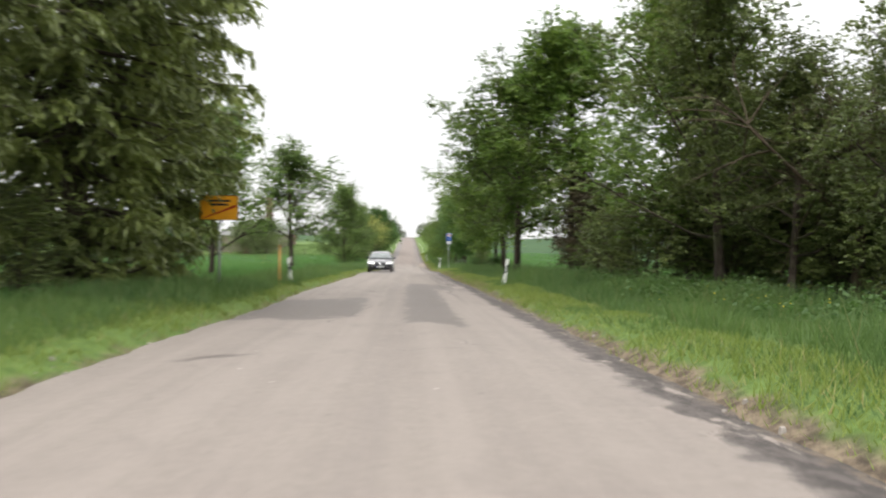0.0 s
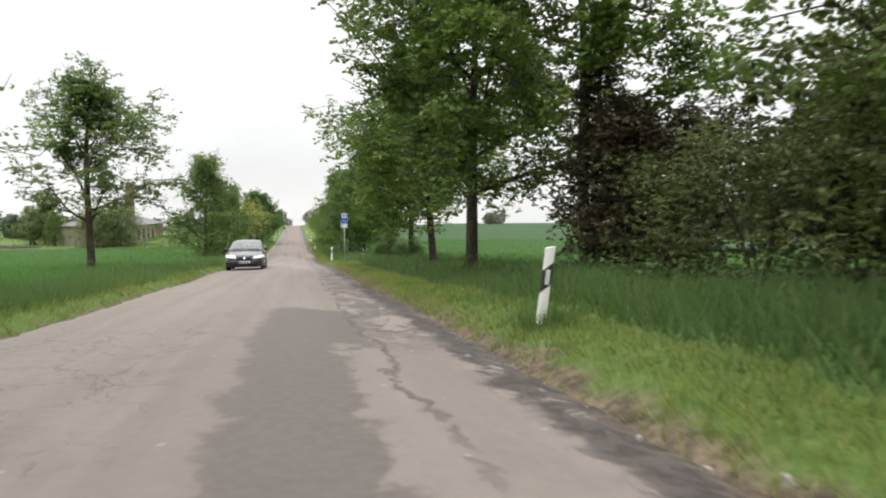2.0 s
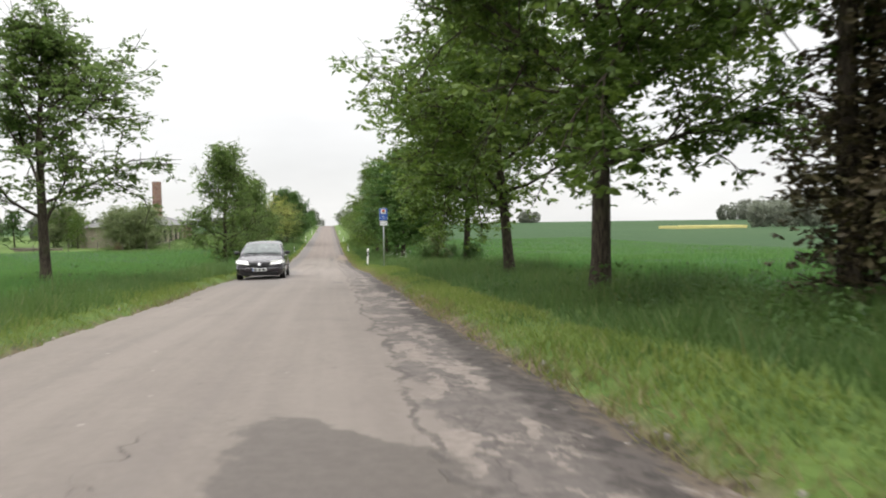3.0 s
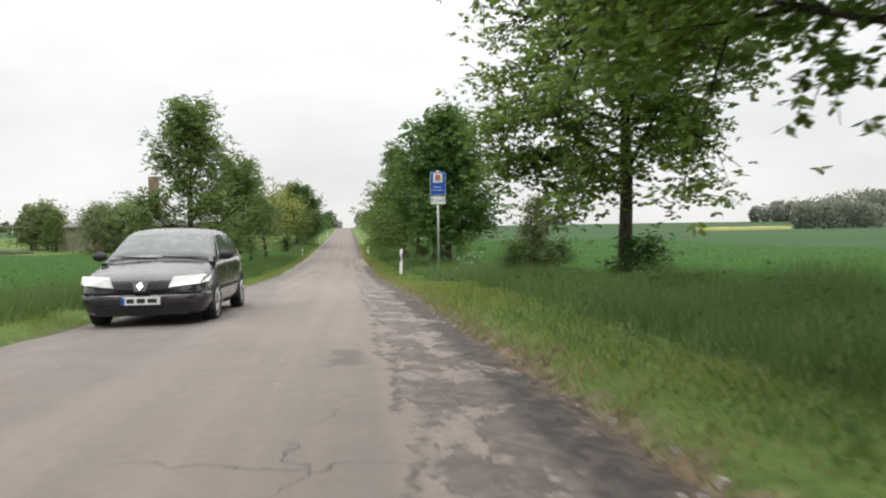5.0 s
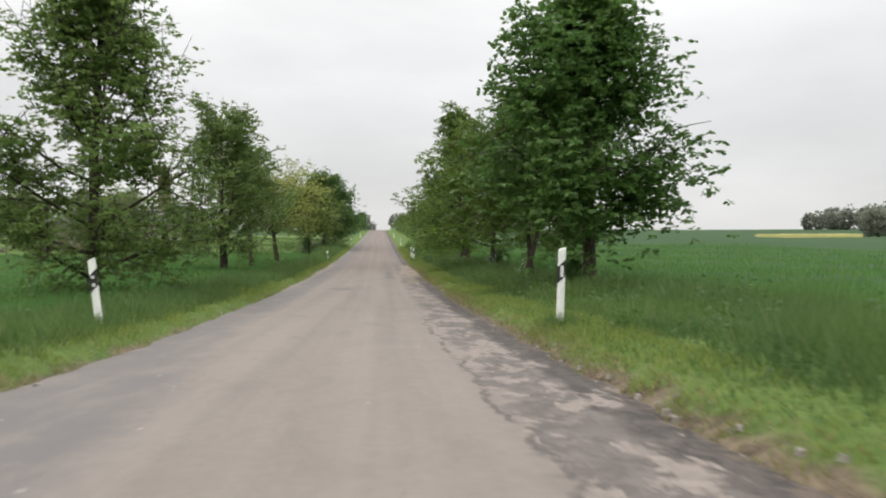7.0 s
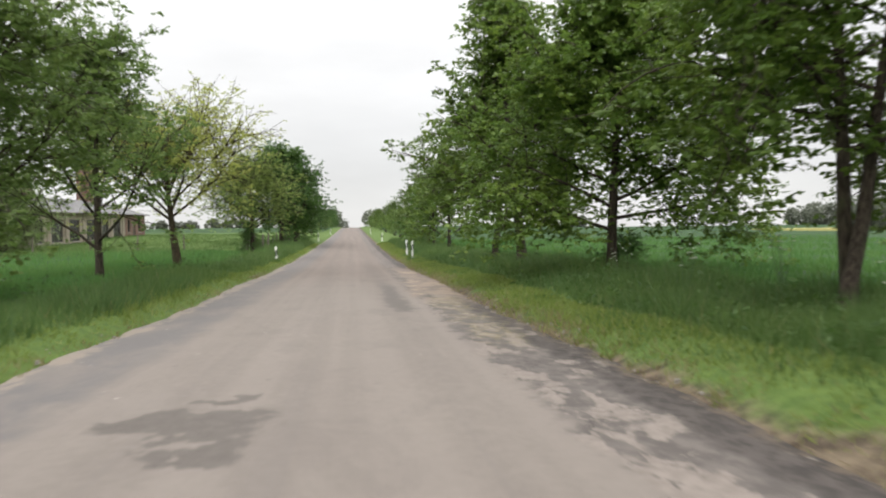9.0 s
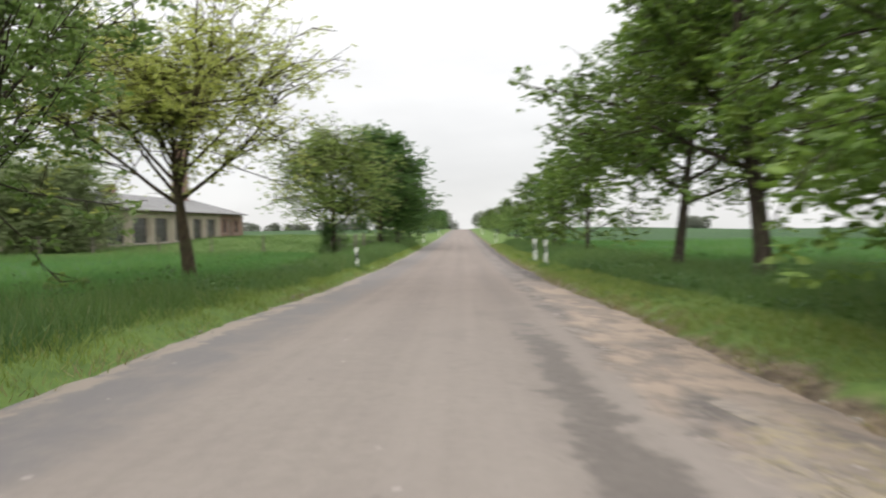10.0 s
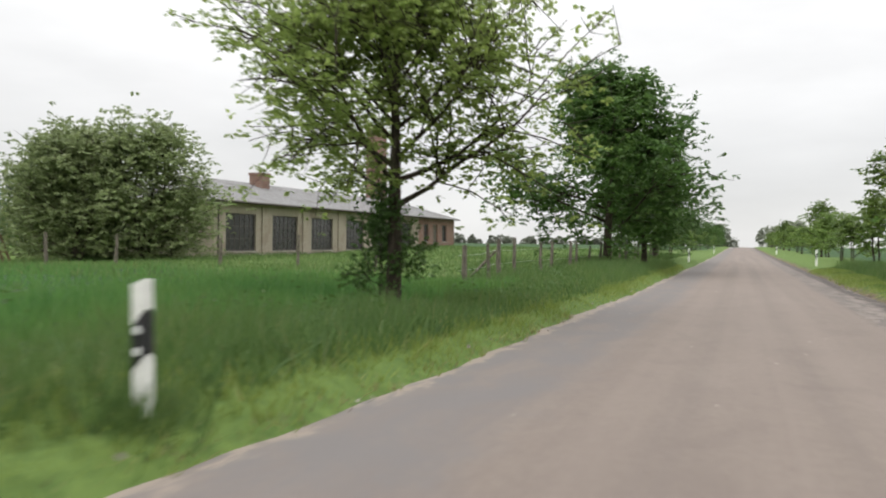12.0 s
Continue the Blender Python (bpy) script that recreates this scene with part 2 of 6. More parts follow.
def road_material():
    m = Nodes("worn_asphalt")
    p = m.pos()
    sep = m.n.new("ShaderNodeSeparateXYZ")
    m.link(p, sep.inputs[0])
    x, y = sep.outputs["X"], sep.outputs["Y"]
    mul = lambda *f: f[0] if len(f) == 1 else m.mathop("MULTIPLY", f[0], mul(*f[1:]))
    shift = lambda v, n, k: m.mathop("ADD", v, m.mathop("MULTIPLY", m.mathop("SUBTRACT", n, 0.5), k))
    grain = m.noise(p, 60.0, 3.0, 0.7)
    grit = m.noise(p, 11.0, 5.0, 0.65)
    soft = m.noise(p, 0.9, 4.0, 0.6)
    ragged = m.noise(p, 2.2, 6.0, 0.65)
    streak = m.noise(p, 1.0, 4.0, 0.55, stretch=(2.2, 0.03, 1.0))
    isl = m.noise(p, 2.1, 8.0, 0.66, stretch=(1.0, 0.5, 1.0), distort=0.25)
    crumble = m.noise(p, 7.0, 6.0, 0.7, stretch=(1.0, 0.7, 1.0))
    wisp = m.noise(p, 1.3, 7.0, 0.68, stretch=(1.1, 0.6, 1.0), distort=0.5)
    xr, yr = shift(x, ragged, 0.9), shift(y, soft, 5.0)
    c = m.mix(m.span(grit, 0.3, 0.72), (0.172, 0.148, 0.129), (0.200, 0.173, 0.152))
    c = m.mix(m.span(soft, 0.35, 0.7, 0.0, 0.45), c, (0.162, 0.138, 0.123))
    c = m.mix(m.span(streak, 0.42, 0.64, 0.0, 0.5), c, (0.218, 0.188, 0.166))
    c = m.mix(m.span(streak, 0.46, 0.30, 0.0, 0.4), c, (0.148, 0.129, 0.118))
    c = m.mix(m.span(wisp, 0.52, 0.68, 0.0, 0.35), c, (0.138, 0.118, 0.106))
    c = m.mix(m.span(wisp, 0.44, 0.30, 0.0, 0.3), c, (0.220, 0.192, 0.170))
    c = m.mix(m.span(crumble, 0.58, 0.72, 0.0, 0.3), c, (0.118, 0.100, 0.089))

    def patch(x0, x1, y0, y1, e=0.06):
        """Mask of a ragged-edged patch of the surface."""
        return mul(m.span(xr, x0 - e, x0 + e), m.span(xr, x1 + e, x1 - e), m.span(yr, y0 - e, y0 + e), m.span(yr, y1 + e, y1 - e))

    c = m.mix(m.span(y, 100.0, 116.0), c, (0.83, 0.79, 0.775), "MULTIPLY")
    # smooth dark resurfaced places
    patches = [patch(0.35, 1.32, 12.2, 28.0), patch(0.40, 1.75, 25.0, 30.0), patch(-2.75, -0.55, 13.6, 19.2), patch(-1.9, -1.4, 7.6, 8.5), patch(-1.3, -0.25, 90.1, 91.1), patch(1.1, 1.5, 50.6, 51.3), patch(1.08, 1.42, 98.3, 106.4)]
    total = patches[0]
    for q in patches[1:]:
        total = m.mathop("MAXIMUM", total, q)
    c = m.mix(m.mathop("MULTIPLY", total, 0.92), c, m.mix(m.span(grit, 0.3, 0.7), (0.090, 0.076, 0.067), (0.112, 0.096, 0.085)))
    # bluish worn strip along the left margin, pale sandy rim outside it
    left = mul(m.span(m.mathop("ADD", xr, m.span(y, 62.0, 78.0, -1.3, 0.0)), -1.45, -2.0), m.span(yr, 48.0, 57.0))
    c = m.mix(m.mathop("MULTIPLY", left, m.span(wisp, 0.36, 0.58, 0.35, 0.9)), c, (0.124, 0.115, 0.113))
    rim = mul(m.mathop("MAXIMUM", mul(m.span(xr, -2.5, -2.62), m.span(yr, 122.0, 119.0)), m.span(xr, -2.8, -2.92)), m.span(isl, 0.40, 0.50), m.span(yr, 88.0, 94.0))
    c = m.mix(m.mathop("MULTIPLY", rim, 0.8), c, (0.24, 0.20, 0.165))
    # broken right margin: grey fill, pale islands of old surface, damp dark edge
    right = m.mathop("MAXIMUM", mul(m.span(xr, 1.68, 1.82), m.span(yr, 24.0, 27.0)), m.span(xr, 2.25, 2.5))
    isle = mul(m.span(shift(isl, crumble, 0.22), 0.51, 0.535), m.span(y, 112.0, 104.0, 0.6, 1.0))
    base = m.mix(m.span(crumble, 0.38, 0.62), (0.084, 0.073, 0.067), (0.142, 0.122, 0.111))
    base = m.mix(m.span(ragged, 0.5, 0.62, 0.0, 0.6), base, (0.115, 0.101, 0.094))
    fill = m.mix(isle, base, m.mix(m.span(grit, 0.35, 0.65), (0.185, 0.156, 0.136), (0.240, 0.206, 0.182)))
    c = m.mix(m.mathop("MULTIPLY", right, 0.92), c, fill)
    edge = shift(shift(x, ragged, 0.8), crumble, 0.3)
    damp = mul(m.span(edge, 2.36, 2.52), m.span(isl, 0.64, 0.58))
    c = m.mix(m.mathop("MULTIPLY", damp, 0.93), c, m.mix(m.span(crumble, 0.4, 0.6), (0.040, 0.034, 0.031), (0.078, 0.066, 0.060)))
    c = m.mix(mul(m.span(edge, 2.74, 2.86), m.span(crumble, 0.42, 0.55), 0.8), c, (0.115, 0.088, 0.064))
    # cracks: net in the margin, a few long ones in the lane
    wv = m.put("ShaderNodeVectorMath")
    wv.operation = "ADD"
    dn = m.put("ShaderNodeTexNoise", Scale=1.7, Detail=5.0)
    m.link(p, dn.inputs["Vector"])
    m.link(p, wv.inputs[0])
    m.link(dn.outputs["Color"], wv.inputs[1])
    lines = []
    for scale, width in ((0.42, 0.009), (0.8, 0.012)):
        vor = m.put("ShaderNodeTexVoronoi", Scale=scale)
        vor.feature = "DISTANCE_TO_EDGE"
        m.link(wv.outputs[0], vor.inputs["Vector"])
        lines.append(m.span(vor.outputs["Distance"], 0.0, width, 1.0, 0.0))
    lane = mul(lines[0], m.span(m.noise(p, 0.16, 2.0), 0.53, 0.6), m.span(soft, 0.45, 0.6), m.span(y, 62.0, 56.0))
    net = mul(lines[1], right, m.span(soft, 0.46, 0.56))
    sx = shift(x, m.noise(p, 0.7, 5.0, 0.7), 0.9)
    seam = mul(m.span(sx, 1.62, 1.655), m.span(sx, 1.73, 1.685), m.span(ragged, 0.40, 0.5), m.span(y, 18.0, 22.0), m.span(y, 84.0, 74.0))
    cx = shift(m.mathop("SUBTRACT", x, m.mathop("MULTIPLY", y, 0.13)), m.noise(p, 1.4, 5.0, 0.7), 0.7)
    split = mul(m.span(cx, -2.53, -2.515), m.span(cx, -2.485, -2.50), m.span(ragged, 0.42, 0.52), m.span(y, 12.0, 12.6), m.span(y, 19.5, 18.0))
    fine = m.put("ShaderNodeTexVoronoi", Scale=1.5)
    fine.feature = "DISTANCE_TO_EDGE"
    m.link(wv.outputs[0], fine.inputs["Vector"])
    gator = mul(m.span(fine.outputs["Distance"], 0.0, 0.022, 1.0, 0.0), m.span(xr, -2.7, -2.4), m.span(xr, 0.1, -0.5), m.span(yr, 20.5, 22.0), m.span(yr, 28.5, 27.0), m.span(crumble, 0.40, 0.52))
    crack = m.mathop("MAXIMUM", m.mathop("MAXIMUM", lane, net), m.mathop("MAXIMUM", seam, m.mathop("MAXIMUM", split, gator)))
    c = m.mix(m.mathop("MULTIPLY", crack, m.span(grit, 0.3, 0.6, 0.35, 0.8)), c, (0.066, 0.057, 0.052))
    # sand washed over the right lane by the field entrance, with moss-yellow stains
    sn = shift(x, m.noise(p, 0.8, 5.0, 0.6, stretch=(1.0, 0.4, 1.0), distort=0.8), 2.2)
    sand = mul(m.span(sn, 1.75, 2.15), m.span(y, 99.0, 103.0), m.span(y, 121.0, 114.0))
    sandy = m.mix(m.span(isl, 0.42, 0.58), (0.31, 0.24, 0.185), m.mix(m.span(ragged, 0.4, 0.6), (0.205, 0.165, 0.135), (0.15, 0.125, 0.108)))
    c = m.mix(m.mathop("MULTIPLY", sand, 0.8), c, sandy)
    moss = mul(m.span(xr, 1.75, 2.0), m.span(xr, 2.75, 2.45), m.span(yr, 93.5, 95.5), m.span(yr, 103.0, 101.0), m.span(isl, 0.42, 0.52))
    c = m.mix(mul(moss, m.span(grit, 0.40, 0.62), 0.42), c, (0.27, 0.225, 0.10))
    # scattered chips and pale crumbs
    chips = m.put("ShaderNodeTexVoronoi", Scale=2.6)
    m.link(p, chips.inputs["Vector"])
    some = m.span(m.noise(p, 0.9, 2.0), 0.52, 0.6)
    c = m.mix(mul(m.span(chips.outputs["Distance"], 0.05, 0.10, 1.0, 0.0), some, 0.55), c, (0.10, 0.085, 0.076))
    crumbs = m.put("ShaderNodeTexVoronoi", Scale=1.7)
    m.link(p, crumbs.inputs["Vector"])
    c = m.mix(mul(m.span(crumbs.outputs["Distance"], 0.03, 0.06, 1.0, 0.0), 0.6), c, (0.34, 0.31, 0.285))
    h = m.mathop("ADD", m.mathop("MULTIPLY", grain, 0.35), m.mathop("MULTIPLY", m.mathop("MULTIPLY", right, m.mathop("ADD", isle, crumble)), 1.1))
    h = m.mathop("SUBTRACT", h, m.mathop("MULTIPLY", crack, 1.5))
    rough = m.span(total, 0.0, 1.0, 0.85, 0.7)
    return m.finish(c, rough, normal=m.bump(h, 0.45, 0.012), spec=0.3)


GROUND = ground_material()
ASPHALT = road_material()


# ---------------------------------------------------------------- geometry helpers
def mesh_arrays(name, verts, faces, mats, smooth=False):
    """A mesh from an array of corners and an array of equal faces."""
    verts, faces = np.asarray(verts, np.float32), np.asarray(faces, np.int32)
    me = bpy.data.meshes.new(name)
    me.vertices.add(len(verts))
    me.vertices.foreach_set("co", verts.ravel())
    k = faces.shape[1]
    me.loops.add(faces.size)
    me.loops.foreach_set("vertex_index", faces.ravel())
    me.polygons.add(len(faces))
    me.polygons.foreach_set("loop_start", np.arange(0, faces.size, k, dtype=np.int32))
    me.polygons.foreach_set("loop_total", np.full(len(faces), k, np.int32))
    me.polygons.foreach_set("use_smooth", np.full(len(faces), smooth))
    me.update(calc_edges=True)
    me.materials.append(mats)
    return me


def part(name, bm, material, parent, label="", smooth=False):
    """Links a bmesh as one mesh object under a thing or a part."""
    me = bpy.data.meshes.new(name)
    bmesh.ops.recalc_face_normals(bm, faces=bm.faces)
    bm.to_mesh(me)
    bm.free()
    me.materials.append(material)
    if smooth:
        me.polygons.foreach_set("use_smooth", np.full(len(me.polygons), True))
    ob = new(name, me)
    ob.parent = parent
    if label:
        tagged(ob, label)
    return ob


def box(bm, x0, x1, y0, y1, z0, z1, bevel=0.0):
    """Adds a box to a bmesh, with bevelled edges if asked."""
    made = bmesh.ops.create_cube(bm, size=1.0)["verts"]
    bmesh.ops.transform(bm, verts=made, matrix=Matrix.LocRotScale(((x0 + x1) / 2, (y0 + y1) / 2, (z0 + z1) / 2), None, (x1 - x0, y1 - y0, z1 - z0)))
    if bevel:
        edges = list({e for v in made for e in v.link_edges})
        bmesh.ops.bevel(bm, geom=edges, offset=bevel, segments=2, profile=0.6, affect="EDGES")
    return bm


def tube(bm, a, b, r0, r1, sides=10):
    a, b = Vector(a), Vector(b)
    d = b - a
    made = bmesh.ops.create_cone(bm, cap_ends=True, segments=sides, radius1=r0, radius2=r1, depth=d.length)["verts"]
    turn = d.to_track_quat("Z", "Y").to_matrix().to_4x4()
    bmesh.ops.transform(bm, verts=made, matrix=Matrix.Translation((a + b) / 2) @ turn)
    return bm


# ---------------------------------------------------------------- terrain
EYE_HEIGHT = 1.15
PROFILE_Y = (-400, -60, 0, 8.5, 12.6, 16.8, 21, 25, 34, 43.5, 48, 53, 58, 68, 78, 85.6, 91, 97, 103, 109, 115, 121.6, 130, 145, 173, 220, 280, 340, 372, 460, 700, 1200, 4500)
PROFILE_Z = (2.0, 1.6, 1.277, 1.088, .93, .80, .70, .60, .29, -.05, -.17, -.28, -.43, -.87, -1.34, -1.547, -1.679, -1.80, -1.86, -1.92, -2.0, -2.053, -2.07, -2.0, -1.65, -1.0, 0, .95, 1.05, -1.0, -5.0, -9.0, -30.0)


def road_z(y):
    y = np.asarray(y, float)
    return sum(np.interp(y + o, PROFILE_Y, PROFILE_Z) for o in (-4, -2, 0, 2, 4)) / 5 - EYE_HEIGHT


def lumps(x, y):
    """Gentle unevenness of the meadow."""
    return 0.05 * np.sin(x * 0.9 + 0.4 * y) + 0.04 * np.sin(y * 1.3 - 0.5 * x) + 0.06 * np.sin(0.23 * y + 0.31 * x)


def left_edge(y):
    y = np.asarray(y, float)
    way = np.interp(y, (15, 50, 58, 65, 74, 85, 96, 110, 125, 140), (-2.78, -2.96, -2.76, -2.60, -2.62, -2.74, -2.82, -2.97, -3.05, -3.11))
    return way + 0.05 * np.sin(y * 0.45) + 0.035 * np.sin(y * 2.3 + 1) + 0.03 * np.sin(y * 5.1) + 0.025 * np.sin(y * 7.7 + 2)


def right_edge(y):
    y = np.asarray(y, float)
    return 2.93 + 0.05 * np.sin(y * 0.4 + 2) + 0.04 * np.sin(y * 2.1) + 0.035 * np.sin(y * 5.3 + 1) + 0.03 * np.sin(y * 7.4)


def ground_z(x, y):
    x, y = np.asarray(x, float), np.asarray(y, float)
    d = np.where(x < 0, left_edge(y) - x, x - right_edge(y))
    rise = np.interp(d, (-1.0, -0.25, 0.0, 0.35, 0.9, 2.2, 4.0, 7.0, 20.0), (-0.25, -0.15, -0.02, 0.15, 0.21, 0.21, 0.23, 0.25, 0.25))
    amp = np.clip((d - 0.3) / 1.5, 0, 1) * np.clip(1.2 - np.abs(x) / 120, 0, 1)
    mound = 0.55 * np.exp(-((x + 27) / 16) ** 2 - ((y - 190) / 22) ** 2)
    wide = np.clip((x - 40) / 110, 0, 1)
    wide = wide * wide * (3 - 2 * wide) * np.clip((y - 100) / 80, 0, 1)
    plain = np.interp(y, (0, 100, 200, 435, 560, 720, 1200, 4500), (-0.6, -2.6, -3.2, -3.9, -0.9, 0.0, -6.0, -30.0))
    near = road_z(y) + rise + amp * lumps(x, y) + mound
    return near * (1 - wide) + plain * wide


def spaced(stops):
    out = []
    for a, b, s in stops:
        out += list(np.arange(a, b, s))
    return np.array(out)


gx = spaced([(-3000, -600, 300), (-600, -200, 50), (-200, -60, 10), (-60, -20, 2.5), (-20, -8, 1.0), (-8, -3.6, 0.4), (-3.6, -2.4, 0.15), (-2.4, 2.4, 0.8), (2.4, 3.7, 0.15), (3.7, 8, 0.4), (8, 20, 1.0), (20, 60, 2.5), (60, 200, 10), (200, 600, 50), (600, 3001, 300)])
gy = spaced([(-400, -40, 30), (-40, -4, 3), (-4, 180, 1.3), (180, 380, 4), (380, 800, 30), (800, 4501, 370)])
GX, GY = np.meshgrid(gx, gy)
nv = np.stack([GX, GY, ground_z(GX, GY)], -1).reshape(-1, 3)
idx = np.arange(len(gx) * len(gy)).reshape(len(gy), len(gx))
nf = np.stack([idx[:-1, :-1], idx[:-1, 1:], idx[1:, 1:], idx[1:, :-1]], -1).reshape(-1, 4)
ground = new("ground", mesh_arrays("ground", nv, nf, GROUND, True))
tagged(ground, "green meadow verges and level crop fields reaching the horizon", "ground", kind="structure")

ry = spaced([(-60, -4, 2), (-4, 180, 0.4), (180, 460, 4)])
ru = np.linspace(0, 1, 25)
RU, RY = np.meshgrid(ru, ry)
RX = left_edge(RY) + RU * (right_edge(RY) - left_edge(RY))
bumps = 0.005 * np.sin(RX * 2.1 + RY * 0.5) + 0.003 * np.sin(RY * 1.1 - RX) + 0.004 * np.sin(RX * 5.0 + 0.3 * RY)
RZ = road_z(RY) + 0.05 * (1 - (2 * RU - 1) ** 2) + bumps * np.minimum(RU, 1 - RU) * 6
RZ = RZ - 0.02 * (np.abs(2 * RU - 1) > 0.97)
rv = np.stack([RX, RY, RZ], -1).reshape(-1, 3)
ri = np.arange(RX.size).reshape(RX.shape)
rf = np.stack([ri[:-1, :-1], ri[:-1, 1:], ri[1:, 1:], ri[1:, :-1]], -1).reshape(-1, 4)
road = new("road", mesh_arrays("road", rv, rf, ASPHALT, True))
tagged(road, "narrow country road of patched, cracked pinkish-grey asphalt", "road", kind="structure")


def gz(x, y):
    return float(ground_z(x, y))


# ---------------------------------------------------------------- trees
def tube_arrays(pts, radii, sides):
    """Corners and faces of a tapered tube along points."""
    pts = np.asarray(pts, float)
    n = len(pts)
    d = np.gradient(pts, axis=0)
    d /= np.linalg.norm(d, axis=1)[:, None] + 1e-9
    ref = np.array([0.31, 0.87, 0.38])
    u = np.cross(d, ref)
    u /= np.linalg.norm(u, axis=1)[:, None] + 1e-9
    v = np.cross(d, u)
    a = np.linspace(0, 2 * np.pi, sides, endpoint=False)
    ring = u[:, None, :] * np.cos(a)[None, :, None] + v[:, None, :] * np.sin(a)[None, :, None]
    co = (pts[:, None, :] + ring * np.asarray(radii)[:, None, None]).reshape(-1, 3)
    i = np.arange(n * sides).reshape(n, sides)
    j = np.roll(i, -1, axis=1)
    return co, np.stack([i[:-1], j[:-1], j[1:], i[1:]], -1).reshape(-1, 4)


def bent(rng, start, way, length, steps, up, wander):
    """A branch's points, bending upwards (or down) as it goes."""
    way = np.array(way, float)
    way /= np.linalg.norm(way)
    p = [np.array(start, float)]
    for _ in range(steps):
        way = way + np.array([0, 0, up / steps]) + rng.normal(0, wander, 3)
        way /= np.linalg.norm(way)
        p.append(p[-1] + way * length / steps)
    return np.array(p)


def leaves_at(rng, c, size, droop=0.25, ratio=0.75, rosette=False):
    """Folded four-cornered leaves of about that size at the points c, or fanned out round them."""
    n = len(c)
    az = rng.uniform(0, 2 * np.pi, n)
    d = np.stack([np.cos(az), np.sin(az), rng.normal(-droop, 0.35 if rosette else 0.45, n)], -1)
    d /= np.linalg.norm(d, axis=1)[:, None]
    nor = rng.normal(0, 0.55, (n, 3)) + np.array([0, 0, 1.0])
    s = np.cross(d, nor)
    s /= np.linalg.norm(s, axis=1)[:, None] + 1e-9
    up = np.cross(s, d)
    L = (size * rng.uniform(0.65, 1.3, n))[:, None]
    if rosette:
        c = c + d * L * rng.uniform(0.35, 1.0, (n, 1))
    co = np.stack([c - d * L * 0.5, c + s * L * ratio / 2 - up * L * 0.12, c + d * L * 0.5 - up * L * 0.1, c - s * L * ratio / 2 - up * L * 0.12], 1)
    return co.reshape(-1, 3), np.arange(n * 4).reshape(n, 4)


